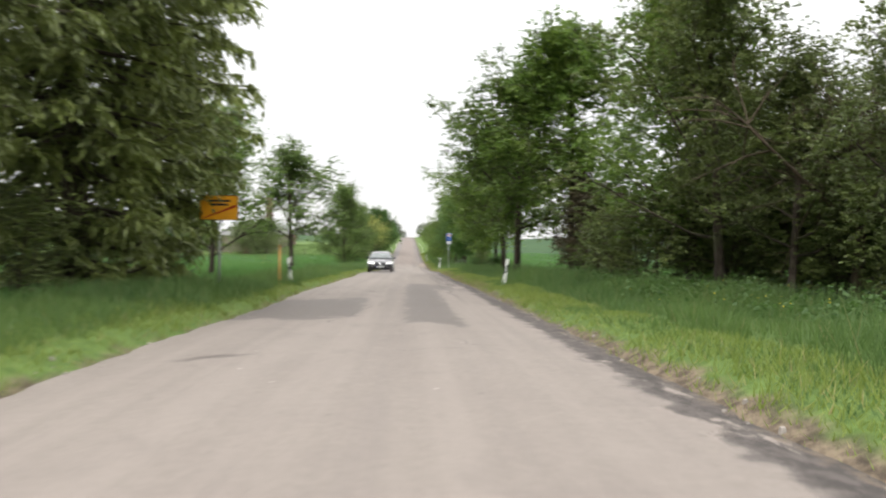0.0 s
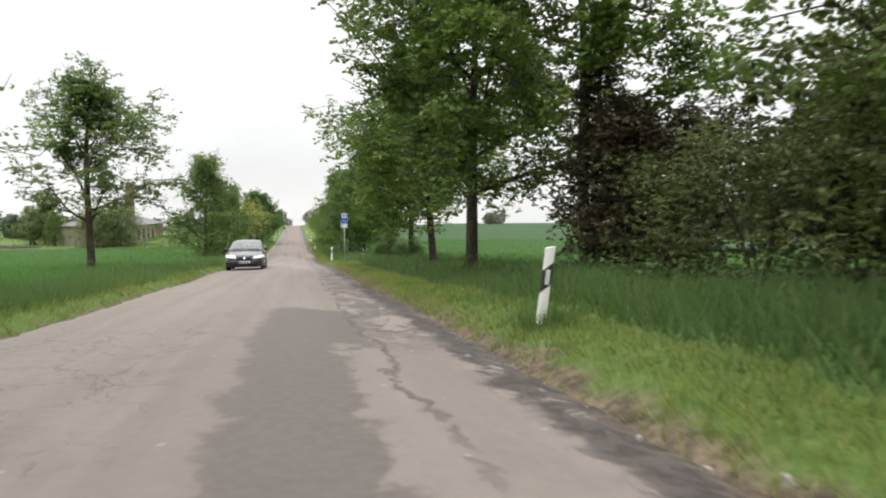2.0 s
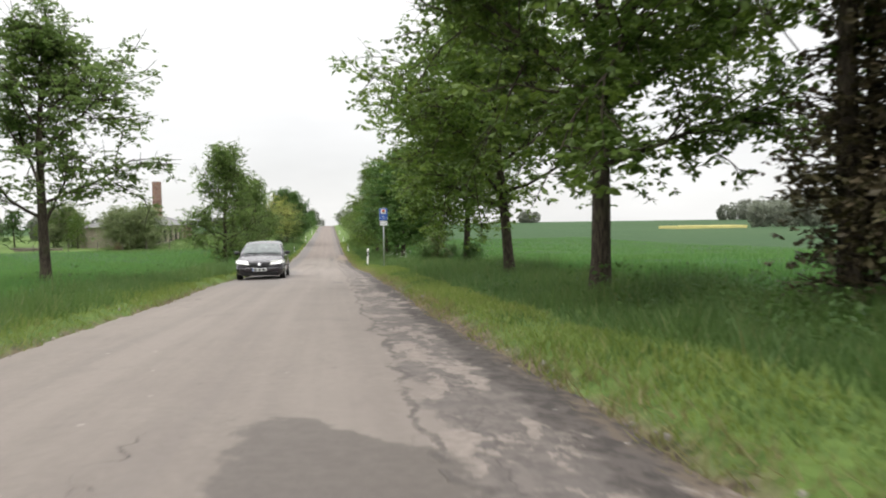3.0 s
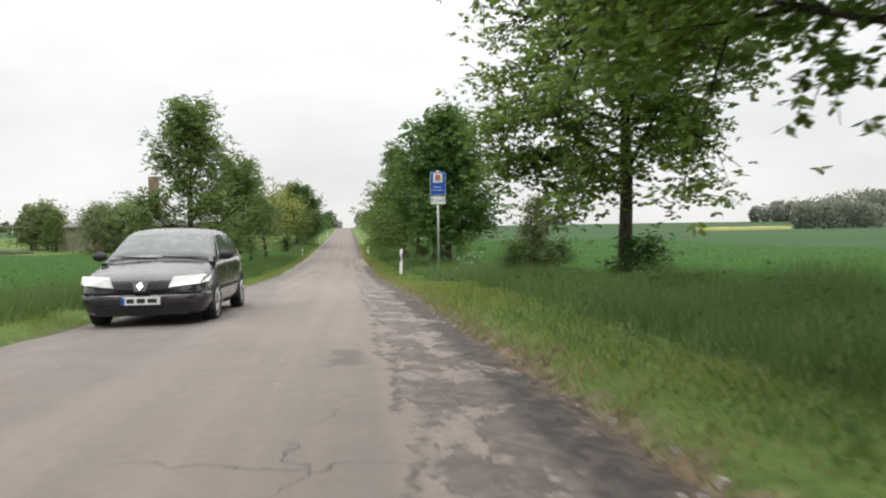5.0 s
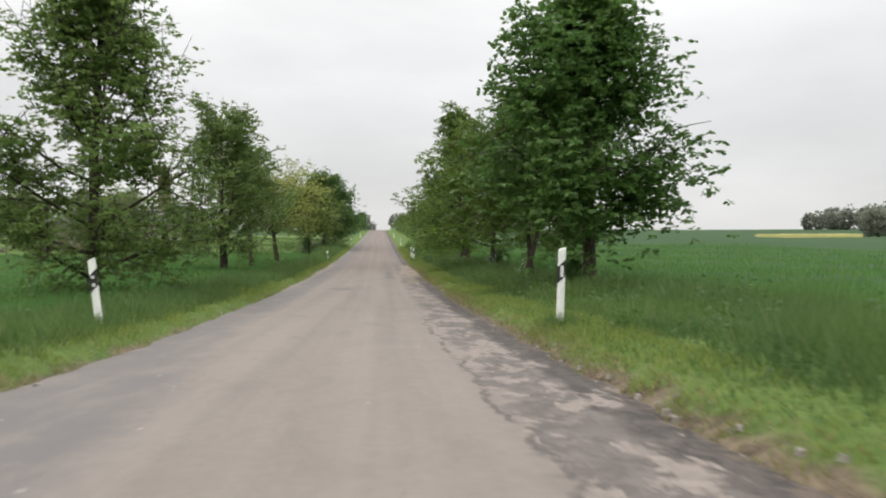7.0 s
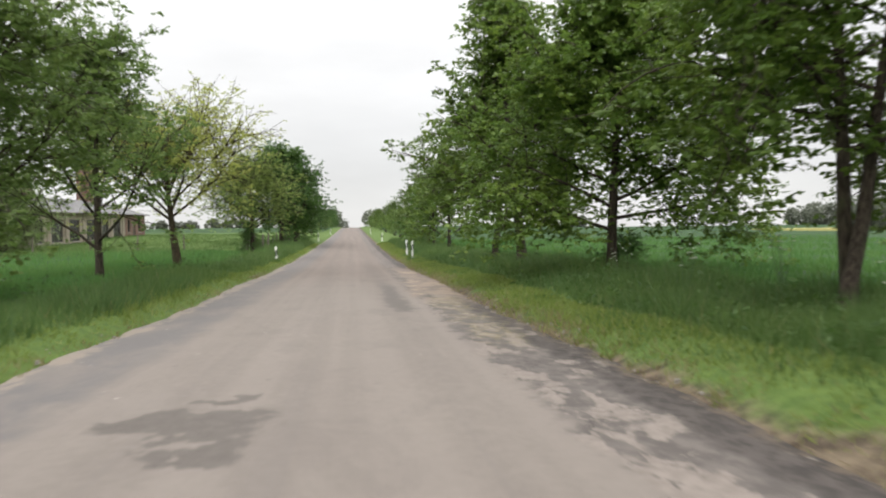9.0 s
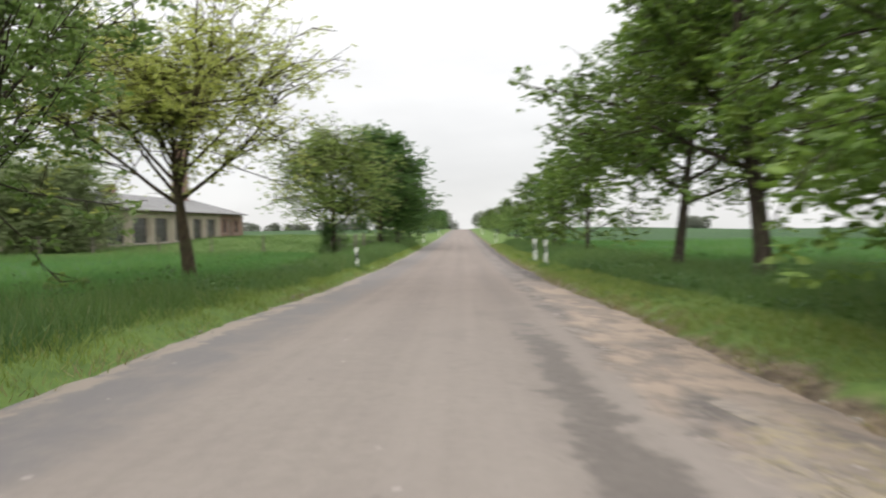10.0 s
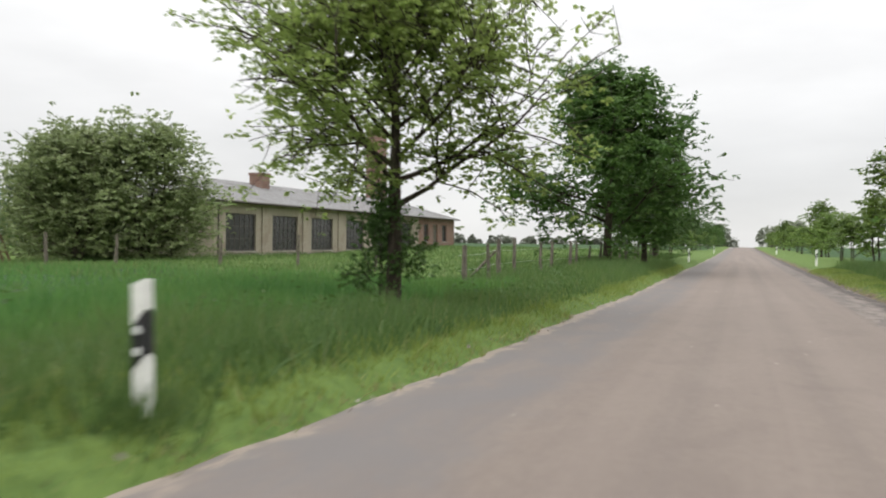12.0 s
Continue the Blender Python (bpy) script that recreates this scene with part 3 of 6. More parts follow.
def tree_meshes(name, seed, height, clear, spread, girth, limbs, leaves, size, leaf, bark, stems=1, rise=0.55, subs=6, twigs=5, puff=0.17, top=0.8, droop=0.25, full=0.6, fine=True, shoots=0, el0=0.3, el1=0.8, hang=0.0, fat=1.0, wild=0.28):
    """Trunk-and-limb mesh and crown mesh of one broadleaved tree."""
    rng = np.random.default_rng(seed)
    wood_v, wood_f, base = [], [], 0
    anchors = []
    small = min(1.0, 0.3 + spread / 3)

    def add(pts, r, sides):
        nonlocal base
        co, fa = tube_arrays(pts, r, sides)
        wood_v.append(co)
        wood_f.append(fa + base)
        base += len(co)

    for s in range(stems):
        lean = rng.normal(0, 0.03 if stems == 1 else 0.13, 2)
        foot = np.array([rng.normal(0, 0.0 if stems == 1 else 0.22), rng.normal(0, 0.0 if stems == 1 else 0.22), -0.25])
        trunk = bent(rng, foot, (lean[0], lean[1], 1.0), height * top + 0.25, 9, 0.25, 0.03)
        u = np.linspace(0, 1, len(trunk))
        r = girth * (0.16 + 0.84 * (1 - u) ** 0.8) / stems ** 0.4
        r[0] *= 1.35
        add(trunk, r, 9)
        n = max(3, limbs // stems)
        turn = rng.uniform(0, 6.28)
        for k in range(n):
            f = (k + rng.uniform(0.1, 0.9)) / n
            h = clear + (height * top - clear) * f
            w = np.clip((h + 0.25) / (height * top + 0.25), 0, 1) * (len(trunk) - 1)
            i0 = min(int(w), len(trunk) - 2)
            start = trunk[i0] + (trunk[i0 + 1] - trunk[i0]) * (w - i0)
            turn += 2.4 + rng.normal(0, 0.4)
            reach = spread * (0.35 + 0.65 * np.sin(np.pi * (0.18 + 0.82 * f) ** full)) * rng.uniform(0.9 - wild, 0.9 + wild)
            el = el0 + el1 * f + rng.normal(0, 0.10)
            way = (np.cos(turn) * np.cos(el), np.sin(turn) * np.cos(el), np.sin(el))
            limb = bent(rng, start, way, reach, 5, rise, 0.10)
            rl = fat * girth * (0.36 - 0.22 * f) / stems ** 0.3
            add(limb, np.linspace(rl, rl * 0.25, 6), 6)
            for q in range(shoots):
                g = rng.uniform(0.12, 1.0) * 4.999
                j = int(g)
                st = limb[j] + (limb[j + 1] - limb[j]) * (g - j)
                anchors.append(bent(rng, st, (limb[j + 1] - limb[j]) * 0.6 + rng.normal(0, 0.8, 3), rng.uniform(0.4, 1.1), 3, -droop, 0.2))
            for q in range(subs):
                g = rng.uniform(0.25, 1.0)
                j = min(int(g * 5), 4)
                st = limb[j] + (limb[j + 1] - limb[j]) * (g * 5 - j)
                way = (limb[j + 1] - limb[j]) / np.linalg.norm(limb[j + 1] - limb[j]) + rng.normal(0, 0.62, 3)
                sub = bent(rng, st, way, reach * rng.uniform(0.28, 0.55) + 0.3 * small, 4, rise * 0.5 - hang, 0.13)
                add(sub if fine else sub[::2], np.linspace(rl * 0.33, 0.008, 5 if fine else 3), 4 if fine else 3)
                for _ in range(twigs):
                    e = rng.uniform(0.15, 1.0)
                    j2 = min(int(e * 4), 3)
                    st2 = sub[j2] + (sub[j2 + 1] - sub[j2]) * (e * 4 - j2)
                    tw = bent(rng, st2, (sub[j2 + 1] - sub[j2]) + rng.normal(0, 0.35, 3), rng.uniform(0.35, 0.8) * small, 3, 0.1 - droop * 0.5, 0.2)
                    if fine:
                        add(tw[::3], np.array([0.011, 0.005]), 3)
                    anchors.append(tw)
        anchors += [trunk[-3:], trunk[-3:]] if top > 0.6 else []
    per = max(3, int(leaves / len(anchors)))
    pts = []
    for tw in anchors:
        k = max(1, int(round(per * rng.uniform(0.4, 1.6) / 7)))
        g = rng.uniform(0.1, 1.0, k) * (len(tw) - 1.001)
        i = g.astype(int)
        off = rng.normal(0, puff * 0.72, (k, 3)) * np.array([1.4, 1.4, 0.5])
        off[:, 2] -= 1.2 * (off[:, 0] ** 2 + off[:, 1] ** 2)
        pts.append(np.repeat(tw[i] + (tw[i + 1] - tw[i]) * (g - i)[:, None] + off, 7, 0))
    pts = np.concatenate(pts)
    pts = pts[pts[:, 2] > 0.12]
    co, fa = leaves_at(rng, pts, size, droop, 0.62, True)
    return (mesh_arrays(name + "_wood", np.concatenate(wood_v), np.concatenate(wood_f), bark, True), mesh_arrays(name + "_leaves", co, fa, leaf))


def spruce_meshes(name, seed, height, spread, girth):
    """Trunk and drooping needle sprays of a spruce."""
    rng = np.random.default_rng(seed)
    wood_v, wood_f, base, cs, ds = [], [], 0, [], []
    trunk = np.array([[0, 0, z] for z in np.linspace(-0.3, height, 8)])
    co, fa = tube_arrays(trunk, np.linspace(girth, 0.006, 8), 9)
    wood_v.append(co), wood_f.append(fa)
    base += len(co)
    z = 0.4
    while z < height - 0.3:
        f = z / height
        reach = spread * (1 - f) ** 0.6 * min(1.0, 0.18 + 2.6 * f) * rng.uniform(0.85, 1.15) + 0.25
        for k in range(9):
            az = rng.uniform(0, 2 * np.pi)
            ln = reach * rng.uniform(0.7, 1.1)
            br = bent(rng, (0, 0, z + rng.normal(0, 0.2)), (np.cos(az), np.sin(az), -0.05), ln, 6, -0.45 if f < 0.6 else 0.2, 0.05)
            br[-2:, 2] += np.array([0.12, 0.32])
            co, fa = tube_arrays(br, np.linspace(0.045 * (1 - f) + 0.012, 0.006, 7), 4)
            wood_v.append(co), wood_f.append(fa + base)
            base += len(co)
            # drooping side twigs, each lined with short needle sprays
            for q in range(max(3, int(13 * ln))):
                g = rng.uniform(0.12, 1.0) ** 0.8 * 5.999
                i = int(g)
                p = br[i] + (br[i + 1] - br[i]) * (g - i)
                k = rng.integers(6, 12)
                turn = az + rng.choice((-1, 1)) * rng.uniform(0.4, 1.3)
                reach_t = rng.uniform(0.2, 0.62) * (1.2 - g / 9)
                e = np.linspace(0.05, 1.0, k)[:, None]
                way = np.array([np.cos(turn), np.sin(turn), -0.15])
                cs.append(p + way * reach_t * e + np.array([0, 0, -0.75]) * reach_t * e ** 2 + rng.normal(0, 0.02, (k, 3)))
                ds.append(way + np.array([0, 0, -1.1]) * e + rng.normal(0, 0.35, (k, 3)))
        z += 0.27 + 0.12 * f
    c, d = np.concatenate(cs), np.concatenate(ds)
    d /= np.linalg.norm(d, axis=1)[:, None]
    s = np.cross(d, rng.normal(0, 1, c.shape) + np.array([0, 0, 1.5]))
    s /= np.linalg.norm(s, axis=1)[:, None] + 1e-9
    L = rng.uniform(0.10, 0.24, len(c))[:, None]
    co = np.stack([c - d * L * 0.5, c + s * 0.028, c + d * L * 0.5, c - s * 0.028], 1).reshape(-1, 3)
    return (mesh_arrays(name + "_wood", np.concatenate(wood_v), np.concatenate(wood_f), BARK, True), mesh_arrays(name + "_needles", co, np.arange(len(co)).reshape(-1, 4), NEEDLE))


def plant(kind, name, x, y, turn=0.0, scale=1.0, label="", category="tree", group="", tall=1.0, sink=0.0):
    """Sets a tree or shrub of that kind on the ground."""
    wood, crown = KINDS[kind]
    ob = new(name)
    ob.matrix_basis = pose(x, y, gz(x, y) - sink, 0, 0, turn) @ Matrix.Diagonal((scale, scale, scale * tall, 1))
    a = new("trunk" if category == "tree" else "stem", wood)
    b = new("crown" if category == "tree" else "foliage", crown)
    a.parent = b.parent = ob
    tagged(ob, label, category, group)
    return ob


KINDS = {
    # broad roadside maples, dense
    "maple_a": tree_meshes("maple_a", 11, 9.0, 1.35, 4.4, 0.17, 22, 80000, 0.145, LEAF_MAPLE, BARK, wild=0.15, rise=0.3, subs=11, twigs=7, puff=0.30, shoots=22, el0=0.22, el1=0.9, hang=1.0),
    "maple_b": tree_meshes("maple_b", 12, 9.4, 1.8, 4.4, 0.165, 20, 72000, 0.12, LEAF_MAPLE, BARK, rise=0.3, subs=11, twigs=7, puff=0.15, shoots=22, el0=0.32, el1=0.9, hang=0.8),
    "maple_c": tree_meshes("maple_c", 13, 8.6, 1.8, 4.2, 0.165, 20, 60000, 0.13, LEAF_MAPLE, BARK, wild=0.15, rise=0.25, subs=11, twigs=7, puff=0.22, shoots=22, el0=0.24, el1=0.9, hang=1.0),
    "dark_a": tree_meshes("dark_a", 21, 9.4, 1.4, 2.75, 0.19, 24, 44000, 0.17, LEAF_DARK, BARK, wild=0.08, full=0.75, rise=0.4, fine=False, subs=10, twigs=6, puff=0.34, shoots=16, el0=0.25, hang=0.6),
    "dark_b": tree_meshes("dark_b", 22, 8.8, 1.3, 4.1, 0.19, 24, 42000, 0.19, LEAF_DARK, BARK, wild=0.08, rise=0.45, fine=False, subs=11, twigs=6, puff=0.36, shoots=14, el0=0.2, hang=0.7),
    # airy ash-like trees
    "ash_a": tree_meshes("ash_a", 31, 8.7, 1.6, 3.2, 0.15, 16, 26000, 0.12, LEAF_ASH, BARK, rise=0.4, subs=9, twigs=6, puff=0.14, shoots=6, el0=0.45, hang=0.3),
    "ash_b": tree_meshes("ash_b", 32, 8.2, 1.0, 4.2, 0.14, 19, 34000, 0.12, LEAF_ASH, BARK, rise=0.4, subs=9, twigs=6, puff=0.14, shoots=6, el0=0.45, hang=0.3),
    "maple_slim": tree_meshes("maple_slim", 36, 8.2, 1.9, 3.2, 0.145, 20, 86000, 0.10, LEAF_MAPLE, BARK, rise=0.4, subs=10, twigs=6, puff=0.2, el0=0.26, el1=0.65, hang=0.9, shoots=14),
    "maple_young": tree_meshes("maple_young", 35, 6.2, 1.7, 3.6, 0.15, 21, 38000, 0.105, LEAF_FRESH, BARK, wild=0.16, rise=0.3, subs=11, twigs=6, puff=0.19, el0=0.3, el1=0.85, hang=0.7, shoots=18, fat=1.0),
    "ash_multi": tree_meshes("ash_multi", 33, 9.2, 0.4, 3.3, 0.16, 26, 44000, 0.125, LEAF_ASH, BARK, stems=3, rise=0.45, puff=0.2, subs=8, shoots=8, hang=0.3),
    "maple_twin": tree_meshes("maple_twin", 37, 8.8, 2.1, 3.6, 0.16, 28, 76000, 0.13, LEAF_MAPLE, BARK, stems=2, wild=0.15, rise=0.3, subs=10, twigs=6, puff=0.25, shoots=16, el0=0.32, el1=0.8, hang=0.9),
    "ash_tall": tree_meshes("ash_tall", 38, 11.2, 1.6, 3.4, 0.19, 24, 40000, 0.15, LEAF_MAPLE, BARK, wild=0.12, rise=0.5, subs=9, twigs=6, puff=0.14, shoots=8, el0=0.35, hang=0.3),
    "ash_leafy": tree_meshes("ash_leafy", 39, 9.2, 0.45, 3.5, 0.17, 30, 50000, 0.125, LEAF_ASH, BARK, wild=0.2, rise=0.4, subs=9, twigs=6, puff=0.2, shoots=8, full=0.42, el0=0.12, el1=0.9, hang=0.5, top=0.88),
    # sparse tree that is just coming into leaf
    "pale": tree_meshes("pale", 41, 8.0, 1.8, 4.4, 0.19, 17, 62000, 0.080, LEAF_PALE, BARK_WARM, wild=0.15, rise=0.3, subs=17, twigs=6, top=0.45, puff=0.16, shoots=8, el0=0.6, el1=0.65, hang=0.4, fat=0.85),
    # thicket
    "thicket_a": tree_meshes("thicket_a", 51, 11.5, 1.5, 4.0, 0.17, 22, 32000, 0.14, LEAF_THICKET, BARK, rise=0.4, subs=7, fine=False, puff=0.24, shoots=6, hang=0.5),
    "thicket_b": tree_meshes("thicket_b", 52, 10.5, 1.2, 3.8, 0.16, 22, 38000, 0.13, LEAF_MAPLE, BARK, rise=0.4, subs=7, fine=False, puff=0.24, shoots=6, hang=0.5),
    "thicket_sparse": tree_meshes("thicket_sparse", 53, 9.0, 1.0, 3.3, 0.13, 18, 11000, 0.13, LEAF_OLIVE, BARK, stems=2, rise=0.6, subs=7, puff=0.16, shoots=4),
    "ivy_tree": tree_meshes("ivy_tree", 54, 11.5, 3.4, 3.3, 0.15, 18, 38000, 0.14, LEAF_MAPLE, BARK, wild=0.15, rise=0.4, subs=8, twigs=6, puff=0.24, hang=0.5, shoots=8),
    "sapling": tree_meshes("sapling", 67, 2.3, 0.1, 0.72, 0.04, 30, 9000, 0.065, LEAF_OLIVE, BARK, subs=5, twigs=4, puff=0.09, wild=0.15, full=0.22, el0=0.2, el1=0.7, top=0.95, fine=False),
    "shrub_a": tree_meshes("shrub_a", 61, 3.6, 0.15, 1.7, 0.07, 24, 7000, 0.11, LEAF_THICKET, BARK, stems=4, subs=5, twigs=4, fine=False, puff=0.2, shoots=3, el0=-0.1, hang=0.3),
    "shrub_b": tree_meshes("shrub_b", 62, 4.2, 0.2, 1.9, 0.08, 24, 7000, 0.11, LEAF_OLIVE, BARK, stems=4, subs=5, twigs=4, fine=False, puff=0.2, shoots=3, el0=-0.1, hang=0.3),
    "willow": tree_meshes("willow", 63, 6.6, 0.1, 3.3, 0.13, 40, 24000, 0.18, LEAF_WILLOW, BARK, stems=4, twigs=5, wild=0.12, rise=0.6, fine=False, puff=0.32, subs=7, shoots=6, el0=0.0, hang=0.2),
    "bare_willow": tree_meshes("bare_willow", 42, 8.0, 1.7, 5.0, 0.2, 12, 8000, 0.10, LEAF_OLIVE, BARK_WARM, rise=0.25, subs=14, twigs=5, top=0.36, puff=0.12, shoots=4, el0=0.5, el1=0.65, hang=0.4, fat=1.2),
    "shrub_dry": tree_meshes("shrub_dry", 65, 4.6, 0.3, 1.35, 0.09, 22, 9000, 0.12, LEAF_BROWN, BARK, stems=4, subs=6, twigs=4, fine=False, puff=0.16, rise=0.7),
    "shrub_back": tree_meshes("shrub_back", 66, 3.8, 0.15, 1.8, 0.07, 20, 3800, 0.24, LEAF_THICKET, BARK, stems=3, subs=4, twigs=3, fine=False, puff=0.3, el0=-0.15, hang=0.3),
    "creeper": tree_meshes("creeper", 68, 6.4, 0.15, 0.95, 0.10, 70, 16000, 0.10, LEAF_BROWN, BARK, subs=5, twigs=4, puff=0.13, full=0.45, el0=0.0, el1=0.5, hang=0.9, fine=False, shoots=4, top=0.95),
    "low_shrub": tree_meshes("low_shrub", 64, 1.5, 0.08, 0.9, 0.035, 18, 6000, 0.075, LEAF_DARK, BARK, stems=4, subs=4, twigs=3, puff=0.12, fine=False, el0=0.0),
    # lighter ones for the far avenue
    "far_a": tree_meshes("far_a", 71, 8.4, 0.9, 3.4, 0.17, 14, 5600, 0.28, LEAF_MAPLE, BARK, wild=0.15, subs=5, twigs=4, puff=0.38, rise=0.3, fine=False, shoots=4, el0=0.4, hang=0.4),
    "far_b": tree_meshes("far_b", 72, 8.0, 0.9, 3.3, 0.17, 14, 5000, 0.3, LEAF_DARK, BARK, wild=0.12, subs=5, twigs=4, puff=0.4, rise=0.3, fine=False, shoots=4, el0=0.4, hang=0.4),
    "far_c": tree_meshes("far_c", 73, 5.6, 0.5, 2.4, 0.12, 12, 2600, 0.32, LEAF_ASH, BARK, stems=2, subs=5, twigs=4, puff=0.25, fine=False),
    "spruce_a": spruce_meshes("spruce_a", 81, 15.5, 3.4, 0.24),
    "spruce_b": spruce_meshes("spruce_b", 82, 13.0, 3.0, 0.2),
}
AVENUE = "avenue trees along the road"
DARK_LABEL = "dense dark green broadleaved tree on the grass verge"
MAPLE_LABEL = "leafy green roadside maple on the grass verge"
ASH_LABEL = "airy light green young roadside tree on the verge"

# left row
plant("ash_b", "roadside_tree", -7.4, 30.5, 20, 0.86, "slender young roadside tree with thin spring leaves", group=AVENUE)
plant("ash_a", "roadside_tree", -6.95, 48.0, 70, 1.12, "young ash-like tree with an airy crown on the verge", group=AVENUE, tall=0.86)
plant("ash_leafy", "roadside_tree", -6.75, 83.8, 10, 1.0, "roadside tree leafy almost down to the ground", group=AVENUE)
plant("ash_multi", "roadside_tree", -6.7, 99.9, 140, 0.95, "several-stemmed airy roadside tree in the meadow", group=AVENUE)
plant("ash_b", "roadside_tree", -6.75, 108.0, 200, 0.9, ASH_LABEL, group=AVENUE)
plant("pale", "budding_tree", -6.2, 115.3, 30, 1.0, "budding yellow-green tree with a bare branch crown", group=AVENUE)
plant("maple_young", "roadside_tree", -5.75, 133.0, 300, 0.98, "roadside tree with leafy lower trunk behind the marker post", group=AVENUE)
plant("low_shrub", "low_shrub", -5.75, 133.1, 10, 0.75, "leafy shoots round the foot of a roadside tree", "shrub", tall=1.7)
plant("dark_b", "roadside_tree", -6.2, 157.5, 0, 1.12, DARK_LABEL, group=AVENUE)
plant("dark_a", "roadside_tree", -5.6, 167.0, 90, 0.95, DARK_LABEL, group=AVENUE)
plant("dark_b", "roadside_tree", -5.8, 175.0, 210, 0.8, DARK_LABEL, group=AVENUE)

# right row
plant("maple_b", "roadside_tree", 5.9, 38.4, 15, 1.2, "broad green maple with a stout dark trunk", group=AVENUE)
plant("maple_c", "roadside_tree", 6.5, 47.6, 160, 1.08, MAPLE_LABEL, group=AVENUE)
plant("maple_slim", "roadside_tree", 7.22, 59.0, 40, 1.15, "open-crowned maple with hanging leaf sprays", group=AVENUE)
plant("dark_a", "roadside_tree", 6.8, 84.4, 10, 1.07, "dense oval dark green tree beside the field", group=AVENUE)
plant("maple_twin", "roadside_tree", 7.1, 95.4, 220, 0.98, "twin-stemmed leafy roadside maple on the verge", group=AVENUE)
plant("maple_a", "roadside_tree", 6.9, 104.0, 310, 0.86, MAPLE_LABEL, group=AVENUE)
plant("ash_tall", "roadside_tree", 6.55, 112.4, 130, 1.0, "tall airy roadside tree above its neighbours", group=AVENUE)
plant("maple_c", "roadside_tree", 6.9, 120.0, 60, 1.04, "leafy roadside tree with a forked trunk", group=AVENUE)

# far avenue
far_rng = random.Random(5)


def avenue_tree(side, y, kind, scale):
    x = side * 6.5 + far_rng.uniform(-0.5, 0.5)
    plant(kind, "roadside_tree", x, y + far_rng.uniform(-2, 2), far_rng.uniform(0, 360), scale * far_rng.uniform(0.88, 1.1), "roadside tree of the receding avenue", group=AVENUE)


for y in (184, 192, 201, 212, 222, 234, 246, 258, 270, 283, 296, 309, 322, 335):
    avenue_tree(-1, y, far_rng.choice(["far_b", "far_c", "far_c"]), 0.62 if y > 190 else 0.85)
for y in (347, 358, 370):
    avenue_tree(-1, y, "far_b", 0.85)
for y in (137, 145, 152, 160):
    avenue_tree(1, y, "far_a" if y != 152 else "far_b", 0.8)
for y in (168, 176, 184, 193, 202, 212, 222, 233, 245, 258, 271, 284, 298, 311, 324, 336):
    avenue_tree(1, y, far_rng.choice(["far_a", "far_c", "far_c"]), 0.72 if y < 172 else 0.62)

# thicket on the right
th = random.Random(8)
WOOD = "trees of the roadside thicket"
for k, (xx, yy, kind, sc) in enumerate([
        (7.9, 34.3, "ivy_tree", 1.14), (9.6, 24.3, "thicket_b", 1.08), (10.8, 25.6, "thicket_a", 0.62), (9.0, 20.6, "thicket_a", 0.86), (13.0, 28.5, "thicket_b", 0.8),
        (9.4, 17.6, "thicket_a", 0.58), (9.4, 13.2, "thicket_a", 0.6), (10.6, 17.0, "bare_willow", 0.92), (13.0, 18.0, "thicket_sparse", 0.8),
        (10.2, 10.5, "thicket_sparse", 0.8)]):
    plant(kind, "thicket_tree", xx, yy, th.uniform(0, 360), sc, "overgrown tree in the dark roadside thicket", group=WOOD)
for k in range(6, 23):
    yy = -2 + k * 1.63
    xx = 8.3 + th.uniform(-0.5, 1.2) + (k % 2) * 1.6 + (2.2 if yy < 22 else 0.0)
    plant(th.choice(["shrub_a", "shrub_b", "shrub_a"]), "thicket_shrub", xx, yy, th.uniform(0, 360), th.uniform(0.7, 1.02), "dense dark green shrub at the thicket's edge", "shrub", "shrubs of the roadside thicket")

for xx, yy, sc in ((8.6, 33.4, 1.0), (8.8, 34.0, 0.95), (9.9, 32.0, 0.95)):
    plant("shrub_dry", "dry_shrub", xx, yy, yy * 63, sc, "brown twiggy half-dead shrub at the thicket's end", "shrub", "half-dead shrubs of the thicket")

plant("creeper", "dry_creeper", 7.85, 34.0, 40, 1.0, "dark brown half-dead creeper hanging round a thicket tree", "creeper")

for k in range(14):
    plant("shrub_back", "thicket_shrub", 12.6 + th.uniform(-0.6, 0.8), 6 + k * 2.0, th.uniform(0, 360), th.uniform(1.0, 1.35), "dense dark green shrub deep inside the thicket", "shrub", "shrubs of the roadside thicket")

# spruces and shrubs on the left
for xx, yy, kind, turn, sc in ((-6.5, 16.2, "spruce_b", 130, 1.5), (-7.4, 11.2, "spruce_a", 0, 1.0), (-6.6, 20.9, "spruce_b", 215, 1.15)):
    plant(kind, "spruce", xx, yy, turn, sc, "tall dark spruce with drooping branches by the road", group="spruces by the road")
for xx, yy, sc in ((-6.0, 13.2, 0.6), (-6.4, 15.4, 0.5)):
    plant("shrub_a", "verge_shrub", xx, yy, yy * 40, sc, "green shrub growing under the spruces", "shrub", "shrubs under the spruces")

# shrubs between sign and maple
plant("sapling", "sapling", 6.75, 65.2, 0, 1.0, "small ragged young tree standing in the verge", "tree")
for xx, yy, sc in ((6.05, 64.9, 0.78), (7.4, 65.6, 0.75), (6.4, 85.2, 0.6), (7.3, 104.6, 0.7), (7.2, 58.4, 0.7)):
    plant("low_shrub", "low_shrub", xx, yy, xx * 77, sc, "low dark green shrub in the tall grass", "shrub", "low shrubs in the verge")

